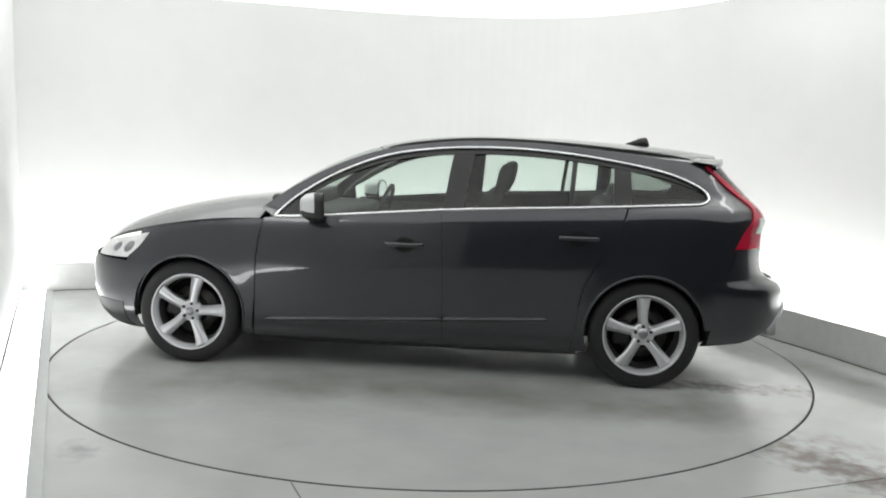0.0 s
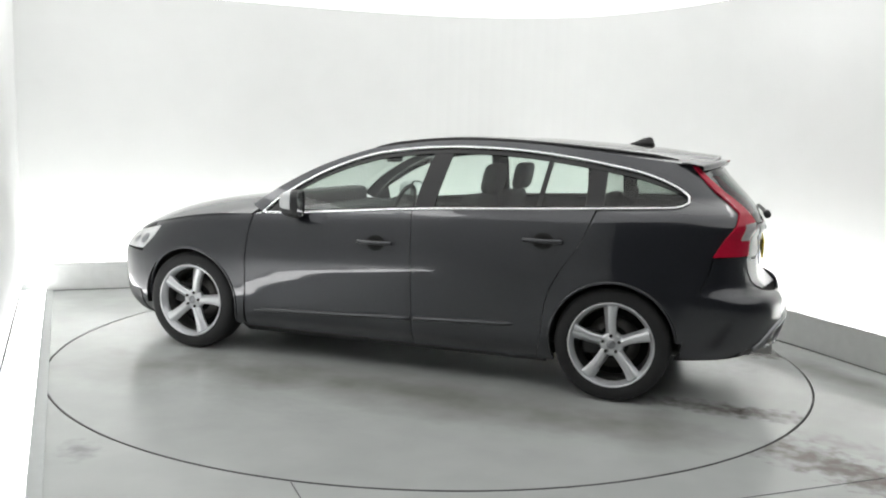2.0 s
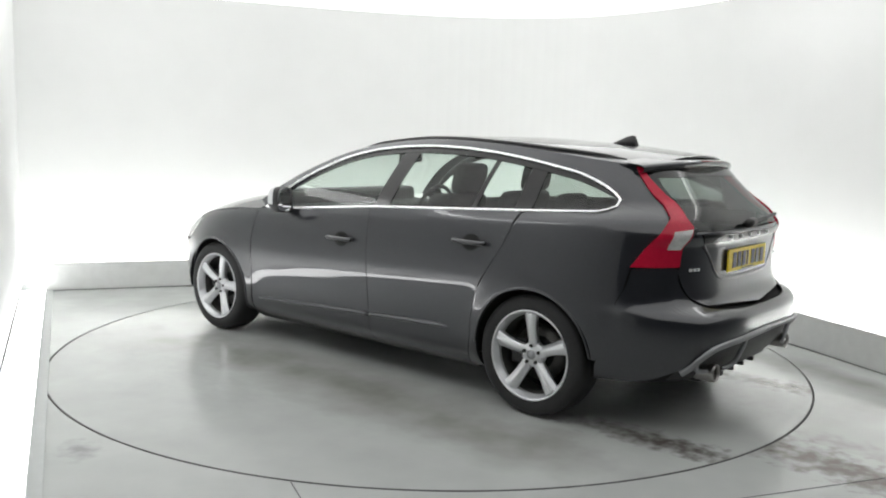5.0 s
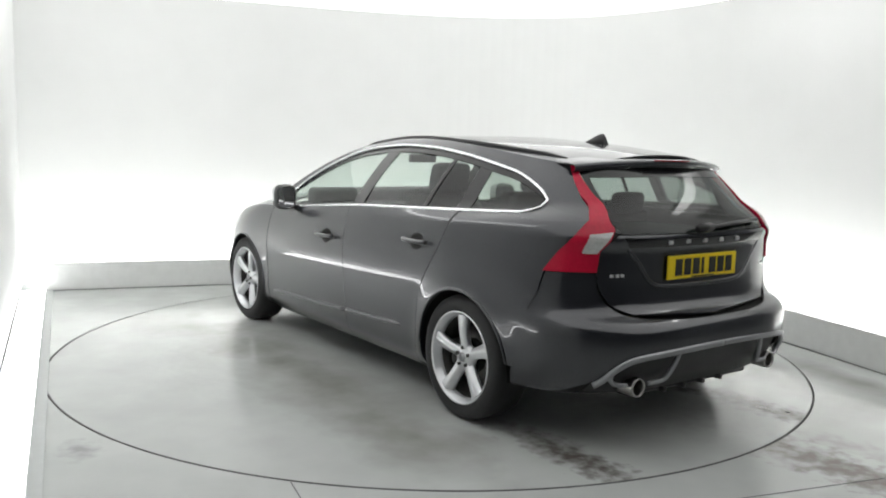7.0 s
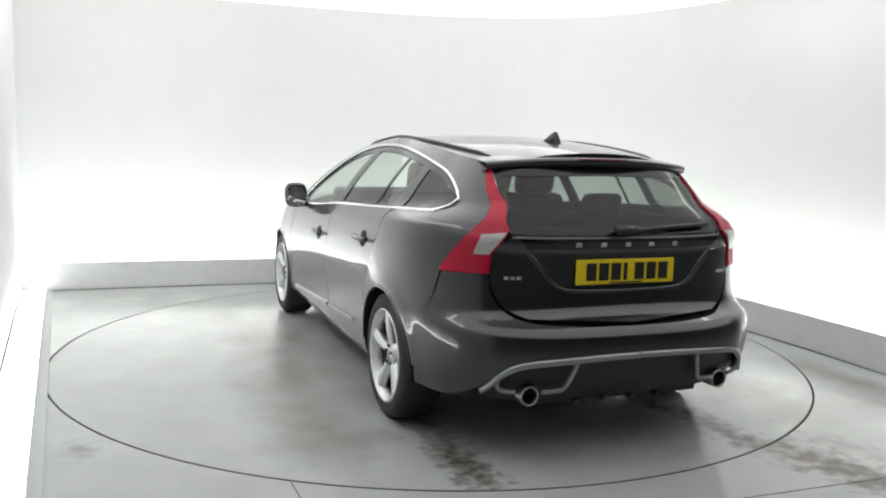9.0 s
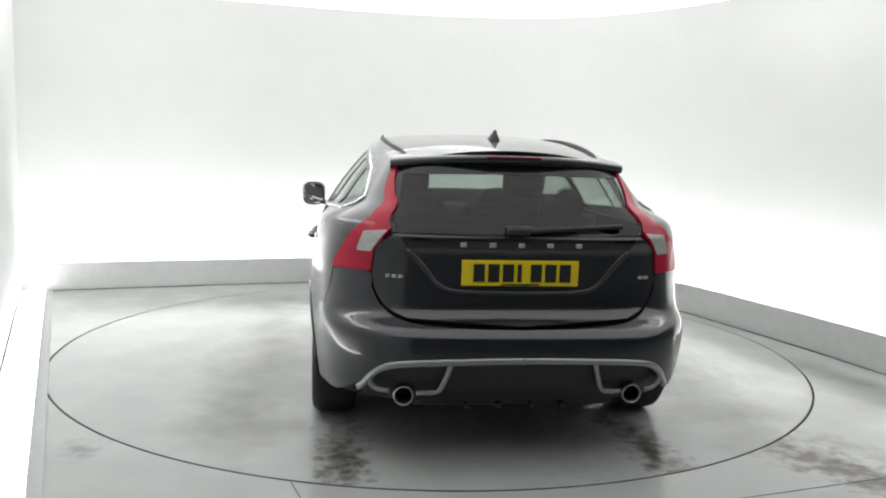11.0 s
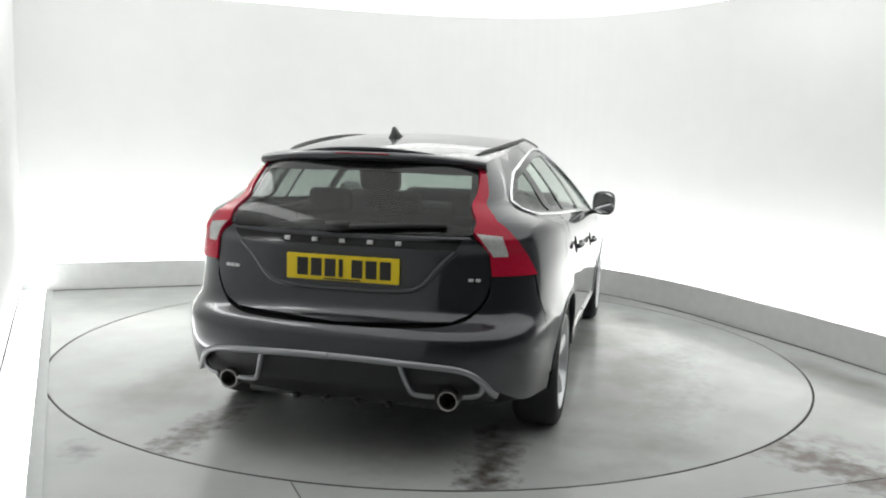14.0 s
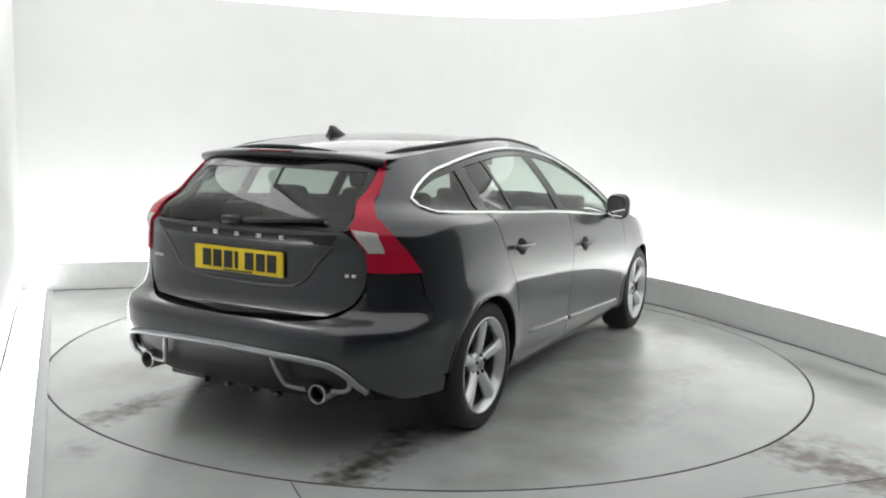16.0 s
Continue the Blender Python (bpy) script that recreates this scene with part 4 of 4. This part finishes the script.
    for y, w in ((0.580, 0.020), (0.553, 0.020), (0.526, 0.020), (-0.568, 0.022), (-0.597, 0.022)):
        q = skin(ay(abs(y), 0.825), 0.825)
        part("model_badge", box_bm(q.x - 0.006, q.x + 0.004, y - w / 2, y + w / 2, 0.818, 0.832, 0.002), BADGE, car, "small bright badge mark")
    # ridge of the shield round the number plate
    pts = [(0.50, 0.945), (0.43, 0.875), (0.375, 0.805), (0.315, 0.768), (0.20, 0.757), (0.0, 0.754)]
    half = smooth_path(pts, 30)
    path = []
    for y, z in list(half) + [(-y, z) for y, z in half[::-1][1:]]:
        q = skin(ay(abs(y), z), z)
        path.append((q.x + 0.002, y, z))
    part("tailgate_ridge", sweep(path, circle_ring(0.012, 8, 0.6), up=(1, 0, 0)), PAINT, car)


def make_front_lamps(car, lamps):
    """Bulb housings that show through the headlamp lenses."""
    for side, lamp in zip((1, -1), lamps):
        for x, z, r in ((1.80, 0.705, 0.034), (1.90, 0.695, 0.028)):
            bm = bmesh.new()
            ring = [(ax(x + r * math.cos(t), z), z + r * math.sin(t)) for t in np.linspace(0, math.pi, 9)]
            low = [(a, 2 * z - zz) for a, zz in ring]
            panel("", ring, low, None, None, n=12, m=6, out=0.006, skirt=0.004, side=side, bm=bm)
            part("lamp_bowl", bm, SATIN, lamp, "grey lamp bowl")


def make_wheel(side):
    """A five-spoke alloy wheel, hub on the y axis, outer face towards +y * side."""
    def lathe(profile, n=56):
        bm = bmesh.new()
        loops = [[bm.verts.new((r * math.cos(2 * math.pi * k / n), y * side, r * math.sin(2 * math.pi * k / n))) for k in range(n)] for r, y in profile]
        for a, b in zip(loops, loops[1:]):
            for k in range(n):
                bm.faces.new((a[k], a[(k + 1) % n], b[(k + 1) % n], b[k]))
        return bm
    w = mesh_object("wheel", lathe([(0.212, -0.060), (0.214, -0.034), (0.2265, -0.024), (0.2285, -0.012), (0.236, -0.004), (0.2405, -0.008), (0.240, -0.02), (0.228, -0.024)]), ALLOY, label="silver five-spoke alloy wheel", smooth=True)
    # barrel coloured far darker than the alloy so the spoke gaps look black
    part("rim_barrel", lathe([(0.222, -0.20), (0.205, -0.19), (0.200, -0.09), (0.211, -0.058)]), BARREL, w, "dark inside of the rim")
    rim = w
    part("tyre", lathe([(0.226, -0.205), (0.25, -0.222), (0.29, -0.226), (0.314, -0.212), (0.322, -0.185), (0.3225, -0.05), (0.315, -0.022), (0.296, -0.008), (0.275, -0.003), (0.252, -0.005), (0.240, -0.010), (0.228, -0.02)]), RUBBER, w, "black low-profile tyre")
    part("brake_disc", lathe([(0.06, -0.115), (0.150, -0.115), (0.150, -0.14), (0.06, -0.14)]), DISC, w, "worn steel brake disc")
    part("hub_back", lathe([(0.001, -0.10), (0.09, -0.10), (0.09, -0.15), (0.196, -0.16), (0.198, -0.165)]), UNDER, w)
    part("caliper", box_bm(0.07, 0.17, (-0.155 if side > 0 else 0.085), (-0.085 if side > 0 else 0.155), -0.07, 0.07, 0.015), DARK_STEEL, w, "dark brake caliper")
    # one spoke, swept with a twist, then four more on the same mesh
    bm = bmesh.new()
    sec = []
    for t in np.linspace(0, 1, 10):
        r = 0.045 + t * 0.176
        half = 0.031 - 0.003 * math.sin(math.pi * t) + 0.012 * t * t
        off = side * (0.004 * math.sin(math.pi * t) - 0.002)
        y = -0.020 - 0.018 * (1 - t) ** 2 + 0.004 * t
        ring = []
        for sx, sy in ((-0.9, -0.040), (-1.0, -0.014), (-0.82, -0.003), (-0.10, 0.001), (0.36, 0.0), (0.46, -0.012), (1.0, -0.020), (0.9, -0.040)):
            ring.append(bm.verts.new((off + sx * half, (y + sy) * side, r)))
        sec.append(ring)
    for a, b in zip(sec, sec[1:]):
        for k in range(8):
            bm.faces.new((a[k], a[(k + 1) % 8], b[(k + 1) % 8], b[k]))
    sp = part("spoke", bm, ALLOY, rim)
    for k in range(1, 5):
        o = new("spoke", sp.data)
        o.parent = rim
        o.matrix_basis = Matrix.Rotation(2 * math.pi * k / 5, 4, "Y")
    hub = part("hub_face", lathe([(0.0, -0.034), (0.028, -0.034), (0.031, -0.038), (0.050, -0.040), (0.066, -0.046), (0.070, -0.075)], 40), ALLOY, rim)
    part("centre_cap", lathe([(0.0, -0.0305), (0.024, -0.031), (0.027, -0.036)], 30), SATIN, rim, "satin centre cap")
    nut = lathe([(0.0, -0.028), (0.009, -0.028), (0.010, -0.045)], 10)
    nb = part("wheel_nut", nut, DARK_STEEL, rim)
    nb.matrix_basis = Matrix.Translation((0, 0, 0.048))
    for k in range(1, 5):
        o = new("wheel_nut", nb.data)
        o.parent = rim
        o.matrix_basis = Matrix.Rotation(2 * math.pi * k / 5, 4, "Y") @ Matrix.Translation((0, 0, 0.048))
    return w


def make_car():
    car = new("estate_car")
    tagged(car, "dark charcoal metallic estate car with five-spoke alloy wheels", "car")
    make_body(car)
    make_tail(car)
    make_cabin(car)
    make_fittings(car)
    for side in (1, -1):
        for x, spin in ((WHEEL_X, -14), (-WHEEL_X, 3)):
            w = make_wheel(side)
            w.parent = car
            w.matrix_basis = pose(x, 0.918 * side, 0.3235, 0, spin, 0)
    return car


car = make_car()


# ---- what moves: the table turns and carries the car ----
HEADING = [(0, 173.24), (0.5, 169.85), (1, 166.46), (1.5, 163.08), (2, 159.68), (2.5, 156.28), (3, 152.87), (3.5, 149.45), (4, 146.01), (6.5, 128.73), (7, 125.25), (7.5, 121.76), (8, 118.25), (8.5, 114.71), (9, 111.15), (11.5, 93.29), (12, 89.72), (12.5, 86.15), (13, 82.58), (13.5, 79.03), (14, 75.47), (14.5, 71.92), (15, 68.37), (15.5, 64.83), (16, 61.30)]


def motions():
    on_table = pose(0.046, -0.1317, 0)
    walk(turntable, [(t, pose(0, 0, 0, 0, 0, h)) for t, h in HEADING])
    walk(car, [(t, pose(0, 0, 0, 0, 0, h) @ on_table) for t, h in HEADING])


motions()
